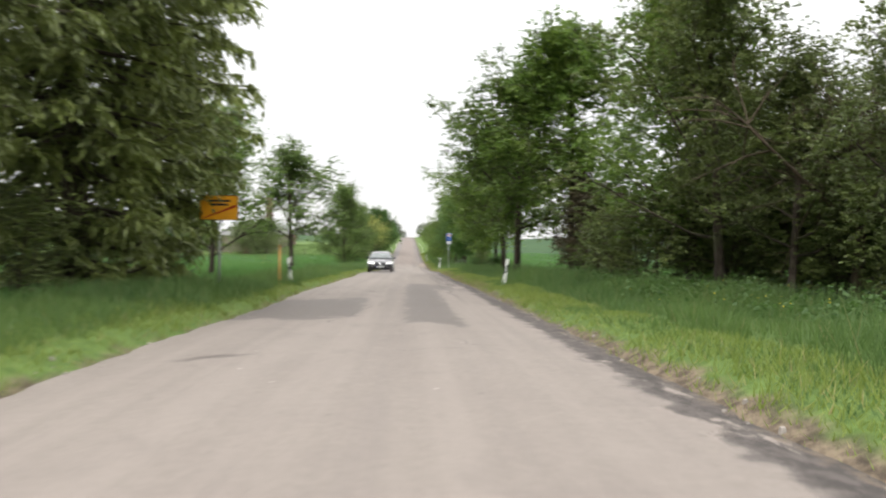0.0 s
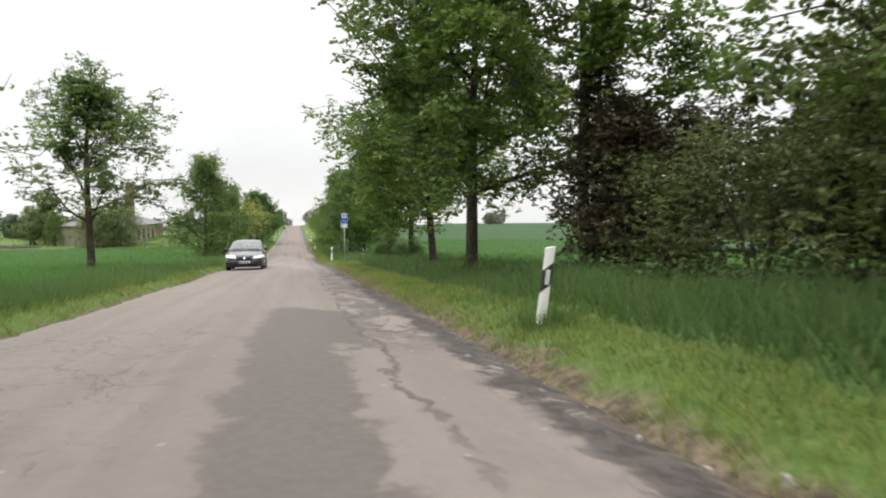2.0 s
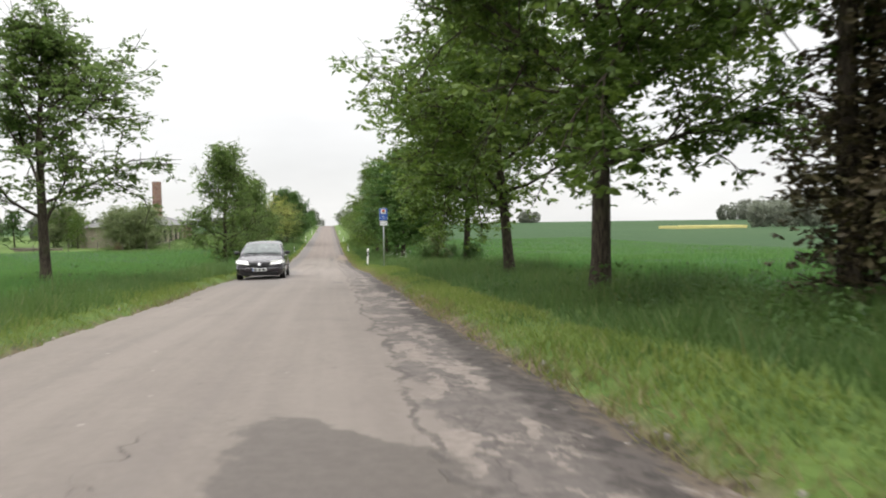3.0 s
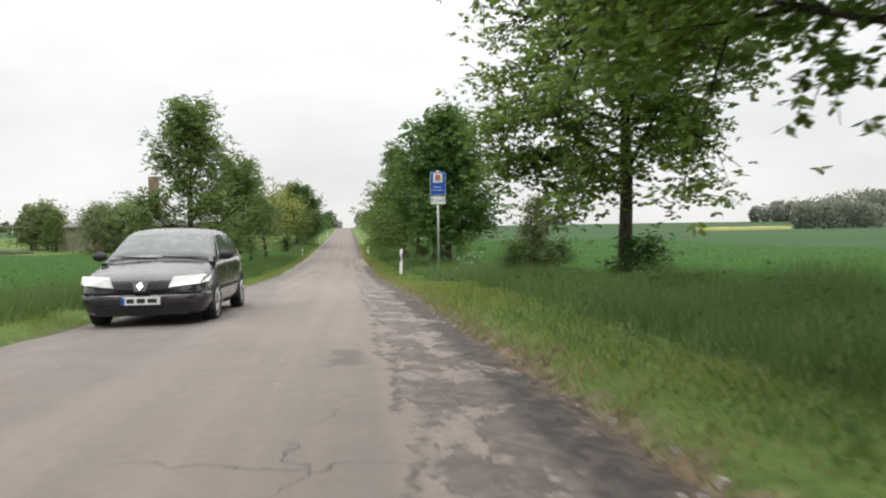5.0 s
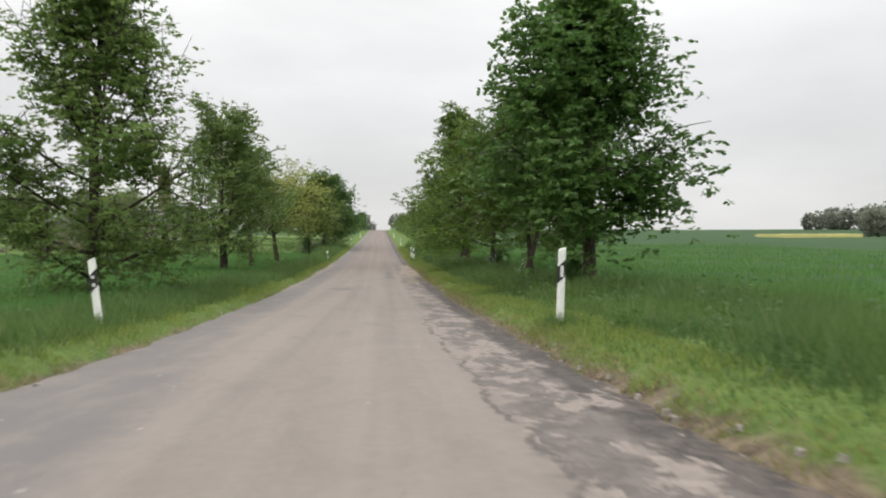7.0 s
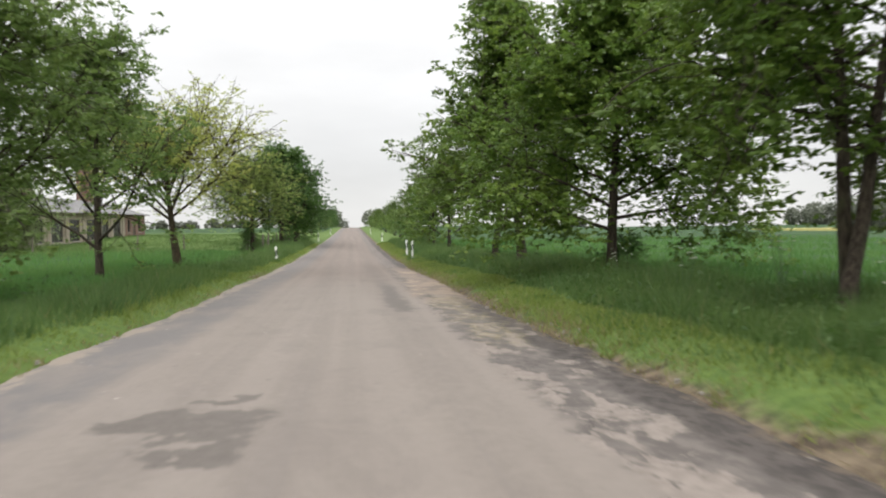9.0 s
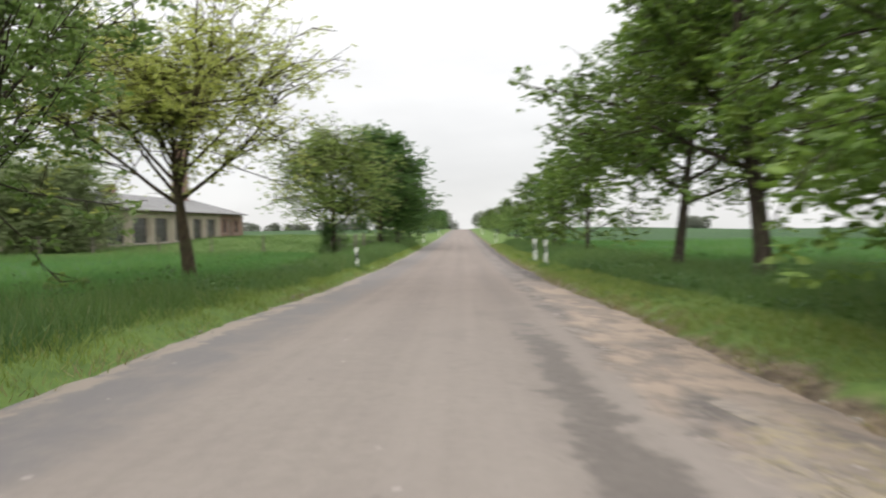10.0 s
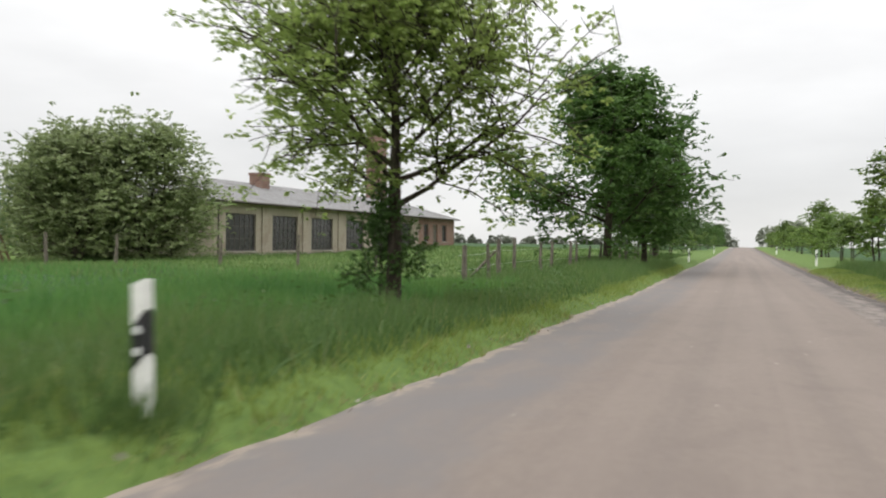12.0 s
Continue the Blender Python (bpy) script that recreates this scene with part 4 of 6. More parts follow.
# bushes beside the old building
for xx, yy, sc in ((-28.4, 151.0, 1.12), (-31.7, 150.4, 1.05), (-29.5, 148.3, 1.0), (-28.3, 153.4, 0.62)):
    plant("willow", "willow_bush", xx, yy, xx * 31, sc, "large rounded olive-green bush beside the old building", "bush", "bushes beside the old building")
plant("willow", "garden_tree", -43.0, 163.0, 50, 1.15, "large grey-green tree in the gardens", group="garden trees")
for k in range(16):
    xx, yy = -38 - k * 3.1 + th.uniform(-2, 2), 158 + th.uniform(-12, 14)
    plant(th.choice(["far_c", "far_a", "far_b"]), "garden_tree", xx, yy, th.uniform(0, 360), th.uniform(0.6, 0.95), "tree in the gardens beyond the meadow", group="garden trees")


# ---------------------------------------------------------------- grass, crop and small growth
def blades(name, seed, spots, tall, width, mat, lean=0.35):
    """Single grass blades at the spots (x, y), as one joined mesh."""
    rng = np.random.default_rng(seed)
    x, y = spots[:, 0], spots[:, 1]
    n = len(x)
    base = np.stack([x, y, ground_z(x, y) - 0.02], -1)
    az = rng.uniform(0, 2 * np.pi, n)
    side = np.stack([np.cos(az), np.sin(az), np.zeros(n)], -1) * (width * rng.uniform(0.6, 1.4, n))[:, None]
    bend = rng.normal(0, lean, (n, 2))
    tip = np.stack([bend[:, 0] * tall, bend[:, 1] * tall, tall * rng.uniform(0.7, 1.1, n)], -1)
    co = np.stack([base - side, base + side, base + tip], 1).reshape(-1, 3)
    return new(name, mesh_arrays(name, co, np.arange(n * 3).reshape(n, 3), mat))


def strip(seed, d0, d1, per, y0=1.0, y1=165.0, sides=(-1, 1), fade=1.0):
    """Random spots beside the road between d0 and d1 metres from its edge."""
    rng = np.random.default_rng(seed)
    n = int((y1 - y0) * (d1 - d0) * per)
    out = []
    for s in sides:
        y = rng.uniform(y0, y1, n)
        d = d0 + (d1 - d0) * rng.uniform(0, 1, n) ** fade
        x = np.where(s < 0, left_edge(y) - d, right_edge(y) + d)
        out.append(np.stack([x, y], -1))
    return np.concatenate(out)


def clumpy(p, seed):
    """Slow random field in 0..1, for taller and shorter patches."""
    rng = np.random.default_rng(seed)
    out = np.zeros(len(p))
    for k in range(6):
        f = rng.uniform(0.3, 2.2)
        a = rng.uniform(0, 6.28, 2)
        out += np.sin(p[:, 0] * f * np.cos(a[0]) * 1.3 + p[:, 1] * f * np.sin(a[0]) + a[1])
    return np.clip(0.5 + out / 6, 0, 1)


spots = strip(1, -0.06, 1.25, 420)
edge_d = np.where(spots[:, 0] < 0, left_edge(spots[:, 1]) - spots[:, 0], spots[:, 0] - right_edge(spots[:, 1]))
spots = spots[np.random.default_rng(19).uniform(0, 1, len(spots)) < np.clip((edge_d + 0.06) / 0.3, 0.12, 1.0)]
h = 0.07 + 0.10 * clumpy(spots, 3)
tagged(blades("verge_grass", 2, spots, h, 0.008, GRASS_SHORT, 0.5), "short light green grass along both road edges", "grass", kind="stuff")
spots = strip(4, 0.4, 5.2, 190)
spots = spots[(spots[:, 0] > 0) | (spots[:, 0] > -5.3) | (spots[:, 1] > 141)]
h = 0.24 + 0.40 * clumpy(spots, 5) ** 1.3
away = np.where(spots[:, 0] < 0, left_edge(spots[:, 1]) - spots[:, 0] - 0.3, spots[:, 0] - right_edge(spots[:, 1]) - 0.95 - 0.25 * clumpy(spots, 15))
h = h * np.where(spots[:, 0] < 0, 0.9, 1.0) * np.clip(away / 0.3, 0.22, 1.0)
tagged(blades("meadow_grass", 6, spots, h, 0.011, GRASS_TALL, 0.38), "tall uneven green grass of the roadside meadow", "grass", kind="stuff")
spots = np.concatenate([strip(27, -0.10, 0.36, 240, 24.0, 135.0, (1,)), strip(26, -0.05, 0.15, 160, 4.0, 135.0, (-1,))])
tagged(blades("dry_grass", 28, spots, 0.05 + 0.10 * clumpy(spots, 29), 0.008, DRY, 0.8), "dry tan grass and litter along the road edges", "grass", kind="stuff")
spots = np.concatenate([strip(7, 5.0, 48.0, 16, fade=2.0), strip(10, 2.6, 6.0, 110, sides=(-1,))])
keep = (spots[:, 1] > 36) | (spots[:, 0] < 0)
keep &= ~((spots[:, 0] < 0) & (spots[:, 1] > 141))
spots = spots[keep]
tagged(blades("field_crop", 8, spots, np.full(len(spots), 0.34), 0.022, CROP, 0.25), "even dark green young grain in the fields", "crop", kind="stuff")
spots = strip(17, 1.7, 30.0, 26, 135.0, 200.0, (-1,), 1.2)
tagged(blades("yard_grass", 18, spots, 0.12 + 0.22 * clumpy(spots, 9), 0.02, GRASS_TALL, 0.4), "light green meadow grass before the old building", "grass", kind="stuff")


def weed(seed, tall, n, size):
    """Broad-leaved weed leaves round a point."""
    rng = np.random.default_rng(seed)
    c = rng.normal(0, 0.28, (n, 3))
    c[:, 2] = rng.uniform(0.08, tall, n)
    return leaves_at(rng, c, size, 0.1, 0.6)


weed_co, weed_fa, weed_n = [], [], 0
wr = np.random.default_rng(77)
for k in range(640):
    s = 1 if k < 330 or k > 520 else -1
    yy = wr.uniform(2, 38) if k < 230 else wr.uniform(38, 150)
    xx = s * (2.95 + (wr.uniform(2.2, 5.2) if k < 230 else wr.uniform(1.8, 4.6) if k < 420 else wr.uniform(1.0, 2.3)))
    co, fa = weed(k, wr.uniform(0.3, 0.75) if k < 420 else wr.uniform(0.2, 0.5), 34, wr.uniform(0.06, 0.11))
    weed_co.append(co + np.array([xx, yy, gz(xx, yy)]))
    weed_fa.append(fa + weed_n)
    weed_n += len(co)
tagged(new("verge_weeds", mesh_arrays("verge_weeds", np.concatenate(weed_co), np.concatenate(weed_fa), LEAF_DARK)), "broad-leaved green weeds and nettles in the verge", "weeds", kind="stuff")

WHITE_BLOOM = plain_material("white_bloom", (0.44, 0.47, 0.38), 0.8, dirt=0.1)
YELLOW_BLOOM = plain_material("yellow_bloom", (0.75, 0.60, 0.04), 0.8, dirt=0.1)
STALK = plain_material("stalk", (0.09, 0.16, 0.05), 0.7)


def cow_parsley(x, y, seed, tall):
    rng = random.Random(seed)
    plant_ob = new("cow_parsley")
    plant_ob.matrix_basis = pose(x, y, gz(x, y))
    st, um = bmesh.new(), bmesh.new()
    for k in range(11):
        a, r = rng.uniform(0, 6.28), rng.uniform(0.03, 0.32)
        head = Vector((math.cos(a) * r, math.sin(a) * r, tall * rng.uniform(0.55, 1.1)))
        tube(st, (0, 0, 0.02), head, 0.006, 0.003, 5)
        wide = rng.uniform(0.02, 0.045)
        for q in range(8):
            b = rng.uniform(0, 6.28)
            c = head + Vector((math.cos(b), math.sin(b), 0)) * rng.uniform(0, wide) + Vector((0, 0, rng.uniform(0, 0.02)))
            bmesh.ops.create_icosphere(um, subdivisions=1, radius=0.0085, matrix=Matrix.Translation(c))
    part("stalk", st, STALK, plant_ob)
    tagged(part("umbel", um, WHITE_BLOOM, plant_ob, "white flower umbels"), kind="stuff")
    tagged(plant_ob, "white-flowering cow parsley standing in the tall grass", "wildflower", "cow parsley in the verge")


for k, (x, y) in enumerate(((4.75, 66.6), (5.1, 67.2), (5.3, 66.3), (6.4, 86.6), (6.1, 92.2), (6.6, 93.5), (5.9, 97.6), (7.4, 97.2), (8.1, 58.6), (6.4, 102.2))):
    cow_parsley(x, y, k, 0.75 + 0.08 * (k % 4))
dots = bmesh.new()
dr = random.Random(31)
for k in range(24):
    x, y = 4.6 + dr.uniform(0, 3.0), dr.uniform(7.5, 17.0)
    bmesh.ops.create_icosphere(dots, subdivisions=1, radius=0.009, matrix=Matrix.Translation((x, y, gz(x, y) + dr.uniform(0.25, 0.5))))
yellow_flowers = part("yellow_flowers", dots, YELLOW_BLOOM, None)
tagged(yellow_flowers, "scattered small yellow flowers in the grass", "wildflower", kind="stuff")

# loose stones along the broken right margin
STONE = plain_material("stone", (0.30, 0.27, 0.24), 0.85, dirt=0.3, scale=20)
cube = np.array([[-1, -1, -1], [1, -1, -1], [1, 1, -1], [-1, 1, -1], [-0.7, -0.7, 1], [0.7, -0.7, 1], [0.7, 0.7, 1], [-0.7, 0.7, 1]], float)
cf = np.array([[0, 3, 2, 1], [4, 5, 6, 7], [0, 1, 5, 4], [1, 2, 6, 5], [2, 3, 7, 6], [3, 0, 4, 7]])
sr = np.random.default_rng(44)
sco, sfa = [], []
for k in range(700):
    y = sr.uniform(2, 150)
    right = sr.uniform() < 0.75
    x = right_edge(y) + sr.normal(-0.05, 0.14) if right else left_edge(y) + sr.normal(0.05, 0.12)
    s = sr.uniform(0.008, 0.028) * (1.7 if sr.uniform() < 0.04 else 1.0)
    z = max(gz(x, y), float(road_z(y)) - 0.03)
    sco.append(cube * sr.uniform(0.6, 1.2, (8, 3)) * s + np.array([x, y, z + s * 0.5]))
    sfa.append(cf + 8 * k)
tagged(new("gravel", mesh_arrays("gravel", np.concatenate(sco), np.concatenate(sfa), STONE)), "loose pale stones and crumbs along the broken road edges", "gravel", kind="stuff")


# ---------------------------------------------------------------- marker posts
POST_WHITE = plain_material("post_white", (0.80, 0.80, 0.77), 0.45, dirt=0.18, scale=9)
POST_BLACK = plain_material("post_black", (0.018, 0.018, 0.02), 0.5, dirt=0.1)
REFLECTOR = plain_material("reflector", (0.62, 0.63, 0.62), 0.2, dirt=0.05)


def ring_post(bm, z0, z1, grow, slant0=0.0, slant1=0.0):
    """A length of the post's rounded triangular section; ends may slant across its width."""
    prof = [(-0.058, -0.03), (-0.05, -0.045), (-0.03, -0.052), (0.03, -0.052), (0.05, -0.045), (0.058, -0.03), (0.05, 0.0), (0.025, 0.045), (0.0, 0.055), (-0.025, 0.045), (-0.05, 0.0)]
    lo = [bm.verts.new((x * grow, y * grow, z0 + slant0 * x)) for x, y in prof]
    hi = [bm.verts.new((x * grow, y * grow, z1 + slant1 * x)) for x, y in prof]
    n = len(prof)
    for i in range(n):
        bm.faces.new((lo[i], lo[(i + 1) % n], hi[(i + 1) % n], hi[i]))
    bm.faces.new(hi)
    bm.faces.new(lo[::-1])


def marker_post(x, y, top, lean, round_eyes, slant):
    """A white plastic road marker post with its black band and reflectors."""
    ob = new("marker_post")
    g = gz(x, y)
    t = top - g
    ob.matrix_basis = pose(x, y, g, 0, lean, 0)
    bm = bmesh.new()
    ring_post(bm, -0.3, t, 1.0, 0.0, 0.35 * slant)
    part("body", bm, POST_WHITE, ob)
    bm = bmesh.new()
    ring_post(bm, t - 0.46, t - 0.21, 1.05, 1.0 * slant, 1.0 * slant)
    band = part("band", bm, POST_BLACK, ob, "slanting black band")
    if round_eyes:
        for dz in (-0.275, -0.395):
            bm = bmesh.new()
            tube(bm, (0.0, -0.052, t + dz), (0.0, -0.064, t + dz), 0.028, 0.026, 14)
            part("reflector", bm, REFLECTOR, band)
    else:
        bm = bmesh.new()
        box(bm, -0.024, 0.024, -0.064, -0.05, t - 0.42, t - 0.25, 0.004)
        part("reflector", bm, REFLECTOR, band)
    tagged(ob, "white plastic road marker post with slanting black band", "marker post", "marker posts along the road")


for x, y, top, lean in ((-3.41, 25.0, 0.48, -5), (-3.45, 75.0, -1.10, -6), (-3.49, 125.0, -2.26, -2), (-3.5, 173.4, None, 0), (-3.5, 223.0, None, 2)):
    marker_post(x, y, gz(x, y) + 0.9 if top is None else top, lean, True, 1)
for x, y, top, lean in ((3.52, 24.8, 0.53, 8), (3.45, 74.2, -0.97, 2), (3.49, 124.8, -2.06, 0), (3.5, 128.8, -2.06, -2), (3.62, 168.7, None, 0), (3.6, 219.0, None, 1)):
    marker_post(x, y, gz(x, y) + 0.9 if top is None else top, lean, False, 1)


# taller tufts that grow round the posts' feet
tr = np.random.default_rng(61)
spots = np.concatenate([np.stack([px + tr.normal(0, 0.16, 420), py + tr.normal(0, 0.2, 420)], -1) for px, py in ((-3.41, 25.0), (-3.45, 75.0), (-3.49, 125.0), (3.52, 24.8), (3.45, 74.2), (3.49, 124.8), (3.5, 128.8))])
tagged(blades("post_tufts", 62, spots, 0.16 + 0.16 * tr.uniform(0, 1, len(spots)), 0.008, GRASS_TALL, 0.35), "taller grass tufts round the feet of the marker posts", "grass", kind="stuff")


# ---------------------------------------------------------------- signs
STEEL = plain_material("galvanised_steel", (0.42, 0.43, 0.44), 0.45, 0.6, dirt=0.2)
SIGN_BLUE = plain_material("sign_blue", (0.012, 0.085, 0.42), 0.35, dirt=0.08)
SIGN_WHITE = plain_material("sign_white", (0.74, 0.75, 0.75), 0.35, dirt=0.1)
SIGN_ORANGE = plain_material("sign_orange", (0.80, 0.12, 0.03), 0.4, dirt=0.05)
SIGN_YELLOW = plain_material("sign_yellow", (0.76, 0.33, 0.012), 0.45, dirt=0.12)
SIGN_RED = plain_material("sign_red", (0.42, 0.02, 0.015), 0.45, dirt=0.1)
SIGN_BLACK = plain_material("sign_black", (0.02, 0.02, 0.022), 0.5, dirt=0.05)
SIGN_BACK = plain_material("sign_back", (0.36, 0.37, 0.38), 0.5, 0.5, dirt=0.2)


def plate(bm, w, h, y0, y1, cz, r=0.03, cx=0.0):
    """A thin upright plate with rounded corners."""
    prof = []
    for qx, qz, a0 in ((1, 1, 0), (-1, 1, 90), (-1, -1, 180), (1, -1, 270)):
        for k in range(5):
            a = radians(a0 + k * 22.5)
            prof.append((cx + qx * (w / 2 - r) + r * math.cos(a), cz + qz * (h / 2 - r) + r * math.sin(a)))
    front = [bm.verts.new((x, y0, z)) for x, z in prof]
    back = [bm.verts.new((x, y1, z)) for x, z in prof]
    bm.faces.new(front)
    bm.faces.new(back[::-1])
    for i in range(len(prof)):
        j = (i + 1) % len(prof)
        bm.faces.new((front[i], back[i], back[j], front[j]))
    return bm


def lettering(name, text, height, where, mat, parent):
    """Raised letters from the built-in font, facing the traffic."""
    cu = bpy.data.curves.new(name, "FONT")
    cu.body = text
    cu.size = height
    cu.align_x = "CENTER"
    cu.extrude = 0.001
    tmp = new(name, cu)
    me = bpy.data.meshes.new_from_object(tmp.evaluated_get(bpy.context.evaluated_depsgraph_get()))
    bpy.data.objects.remove(tmp)
    me.materials.clear()
    me.materials.append(mat)
    ob = new(name, me)
    ob.matrix_basis = pose(*where, 90, 0, 0)
    ob.parent = parent
    tagged(ob, kind="stuff")
    return ob


def water_sign(x, y, low):
    ob = new("road_sign")
    g = gz(x, y)
    ob.matrix_basis = pose(x, y, g, 0, 0, 0)
    z = low - g
    bm = bmesh.new()
    tube(bm, (0, 0.03, -0.3), (0, 0.03, z + 0.93), 0.03, 0.03, 14)
    part("pole", bm, STEEL, ob, smooth=True)
    for dz in (0.12, 0.36, 0.75):
        bm = bmesh.new()
        box(bm, -0.06, 0.06, -0.004, 0.066, z + dz - 0.015, z + dz + 0.015, 0.004)
        part("clamp", bm, STEEL, ob)
    blue = part("blue_panel", plate(bmesh.new(), 0.42, 0.63, -0.009, -0.006, z + 0.575), SIGN_WHITE, ob)
    part("blue_face", plate(bmesh.new(), 0.400, 0.610, -0.012, -0.008, z + 0.575), SIGN_BLUE, blue, "blue sign face")
    part("symbol_field", plate(bmesh.new(), 0.25, 0.25, -0.0145, -0.011, z + 0.72, 0.012), SIGN_WHITE, blue)
    bm = bmesh.new()
    bmesh.ops.create_cone(bm, cap_ends=True, segments=24, radius1=0.075, radius2=0.075, depth=0.003, matrix=Matrix.Translation((0, -0.0165, z + 0.765)) @ Matrix.Rotation(radians(90), 4, "X") @ Matrix.Diagonal((1.0, 0.68, 1.0, 1)))
    part("tank_symbol", bm, SIGN_ORANGE, blue, "orange tank pictogram")
    bm = bmesh.new()
    box(bm, -0.078, 0.078, -0.0175, -0.014, z + 0.655, z + 0.705)
    box(bm, -0.062, 0.062, -0.0175, -0.014, z + 0.712, z + 0.722)
    part("lorry_symbol", bm, SIGN_BLACK, blue)
    for x0 in (-0.055, 0.02):
        part("lamp_symbol", box(bmesh.new(), x0, x0 + 0.035, -0.0195, -0.0172, z + 0.667, z + 0.690), SIGN_WHITE, blue)
    bm = bmesh.new()
    for k in range(2):
        box(bm, -0.08, 0.08, -0.0165, -0.014, z + 0.612 + 0.018 * k, z + 0.618 + 0.018 * k)
    part("wave_symbol", bm, SIGN_BACK, blue)
    lettering("lettering", "Wasser-", 0.072, (0, -0.0125, z + 0.455), SIGN_WHITE, blue)
    lettering("lettering", "Schutzgebiet", 0.062, (0, -0.0125, z + 0.375), SIGN_WHITE, blue)
    dist = part("distance_panel", plate(bmesh.new(), 0.42, 0.231, -0.009, -0.006, z + 0.1155, 0.02), SIGN_BLACK, ob)
    part("white_face", plate(bmesh.new(), 0.402, 0.213, -0.012, -0.008, z + 0.1155, 0.016), SIGN_WHITE, dist)
    lettering("lettering", "1,6 km", 0.10, (0, -0.0125, z + 0.075), SIGN_BLACK, dist)
    for s in (-1, 1):
        bm = bmesh.new()
        box(bm, s * 0.165 - 0.007, s * 0.165 + 0.007, -0.0145, -0.0115, z + 0.055, z + 0.16)
        v = [bm.verts.new((s * 0.165 + dx, -0.013, z + dz)) for dx, dz in ((-0.03, 0.14), (0.03, 0.14), (0.0, 0.19))]
        bm.faces.new(v)
        part("arrow", bm, SIGN_BLACK, dist)
    tagged(ob, "blue water protection sign with distance plate on steel pole", "road sign")


water_sign(3.79, 63.84, 0.531)


def town_sign(x, y, low):
    """Yellow-orange board on a pole, its name struck out in red."""
    ob = new("town_sign")
    g = gz(x, y)
    z = low - g
    ob.matrix_basis = pose(x, y, g, 0, 0, -6)
    bm = bmesh.new()
    tube(bm, (0, 0.04, -0.3), (0, 0.04, z + 0.62), 0.035, 0.035, 14)
    part("pole", bm, STEEL, ob, smooth=True)
    board = part("board", plate(bmesh.new(), 1.02, 0.66, -0.010, -0.004, z + 0.32, 0.04), SIGN_BLACK, ob)
    part("yellow_face", plate(bmesh.new(), 0.99, 0.63, -0.014, -0.009, z + 0.32, 0.035), SIGN_YELLOW, board, "yellow-orange sign face")
    for k, (w, dz) in enumerate(((0.62, 0.50), (0.48, 0.40))):
        bm = bmesh.new()
        box(bm, -w / 2, w / 2, -0.0175, -0.013, z + dz - 0.028, z + dz + 0.028)
        part("name_bar", bm, SIGN_BLACK, board)
    bm = bmesh.new()
    v = [bm.verts.new((dx, -0.019, z + dz)) for dx, dz in ((-0.47, 0.03), (-0.40, 0.03), (0.47, 0.34), (0.47, 0.39), (0.42, 0.39))]
    bm.faces.new(v)
    bmesh.ops.solidify(bm, geom=bm.faces[:], thickness=0.002)
    part("red_stroke", bm, SIGN_RED, board, "red diagonal stroke")
    for dz in (0.08, 0.55):
        bm = bmesh.new()
        box(bm, -0.45, 0.45, -0.004, 0.01, z + dz - 0.02, z + dz + 0.02)
        part("rail", bm, STEEL, ob)
    tagged(ob, "yellow-orange town exit sign struck through in red", "road sign")


town_sign(-4.6, 20.4, 1.60)

PIPE_ORANGE = plain_material("pipe_orange", (0.50, 0.25, 0.06), 0.5, dirt=0.2)
pm = new("pipeline_marker")
pm.matrix_basis = pose(-3.6, 23.9, gz(-3.6, 23.9), 0, 0, 0)
bm = bmesh.new()
tube(bm, (0, 0, -0.3), (0, 0, 1.15), 0.032, 0.032, 14)
part("pole", bm, PIPE_ORANGE, pm, smooth=True)
bm = bmesh.new()
tube(bm, (0, 0, 1.15), (0, 0, 1.25), 0.045, 0.028, 14)
part("cap", bm, PIPE_ORANGE, pm, smooth=True)
tagged(pm, "slim orange pipeline marker pole beside the post", "marker pole")


# ---------------------------------------------------------------- oncoming car
PAINT = plain_material("car_paint", (0.024, 0.020, 0.026), 0.24, 0.2, dirt=0.06, scale=3, coat=0.8)
TRIM_DARK = plain_material("car_trim", (0.016, 0.016, 0.018), 0.6, dirt=0.15)
RUBBER = plain_material("rubber", (0.014, 0.014, 0.014), 0.85, dirt=0.2)
ALLOY = plain_material("alloy", (0.42, 0.42, 0.43), 0.35, 0.8, dirt=0.2)
CHROME = plain_material("chrome", (0.75, 0.75, 0.76), 0.12, 1.0, dirt=0.03)
LAMP = plain_material("headlamp", (0.80, 0.80, 0.78), 0.12, 0.2, dirt=0.03, coat=1.0)


def glass_material(name, color, rough=0.06):
    m = Nodes(name)
    d = m.noise(m.pos(), 5.0, 4.0)
    return m.finish(m.mix(m.span(d, 0.4, 0.7), color, tuple(c * 1.6 + 0.01 for c in color)), rough, 0.0, None, spec=0.5, coat=0.25)


CAR_GLASS = glass_material("car_glass", (0.055, 0.068, 0.066))


def loft(bm, rings):
    """Skins a row of equal rings and closes both ends."""
    rows = [[bm.verts.new(p) for p in ring] for ring in rings]
    n = len(rows[0])
    for a, b in zip(rows, rows[1:]):
        for i in range(n):
            bm.faces.new((a[i], a[(i + 1) % n], b[(i + 1) % n], b[i]))
    bm.faces.new(rows[0][::-1])
    bm.faces.new(rows[-1])


def body_ring(s, w, lo, hi):
    """One cross-section of the car's lower body; s runs back from the nose."""
    half = [(0.0, lo), (0.72, lo), (0.93, lo + 0.05), (0.985, lo + 0.16), (1.0, lo + (hi - lo) * 0.5), (0.985, hi - 0.16), (0.94, hi - 0.06), (0.84, hi - 0.012), (0.45, hi + 0.018), (0.0, hi + 0.028)]
    right = [(x * w, s, z) for x, z in half]
    left = [(-x * w, s, z) for x, z in half[-2:0:-1]]
    return right + left


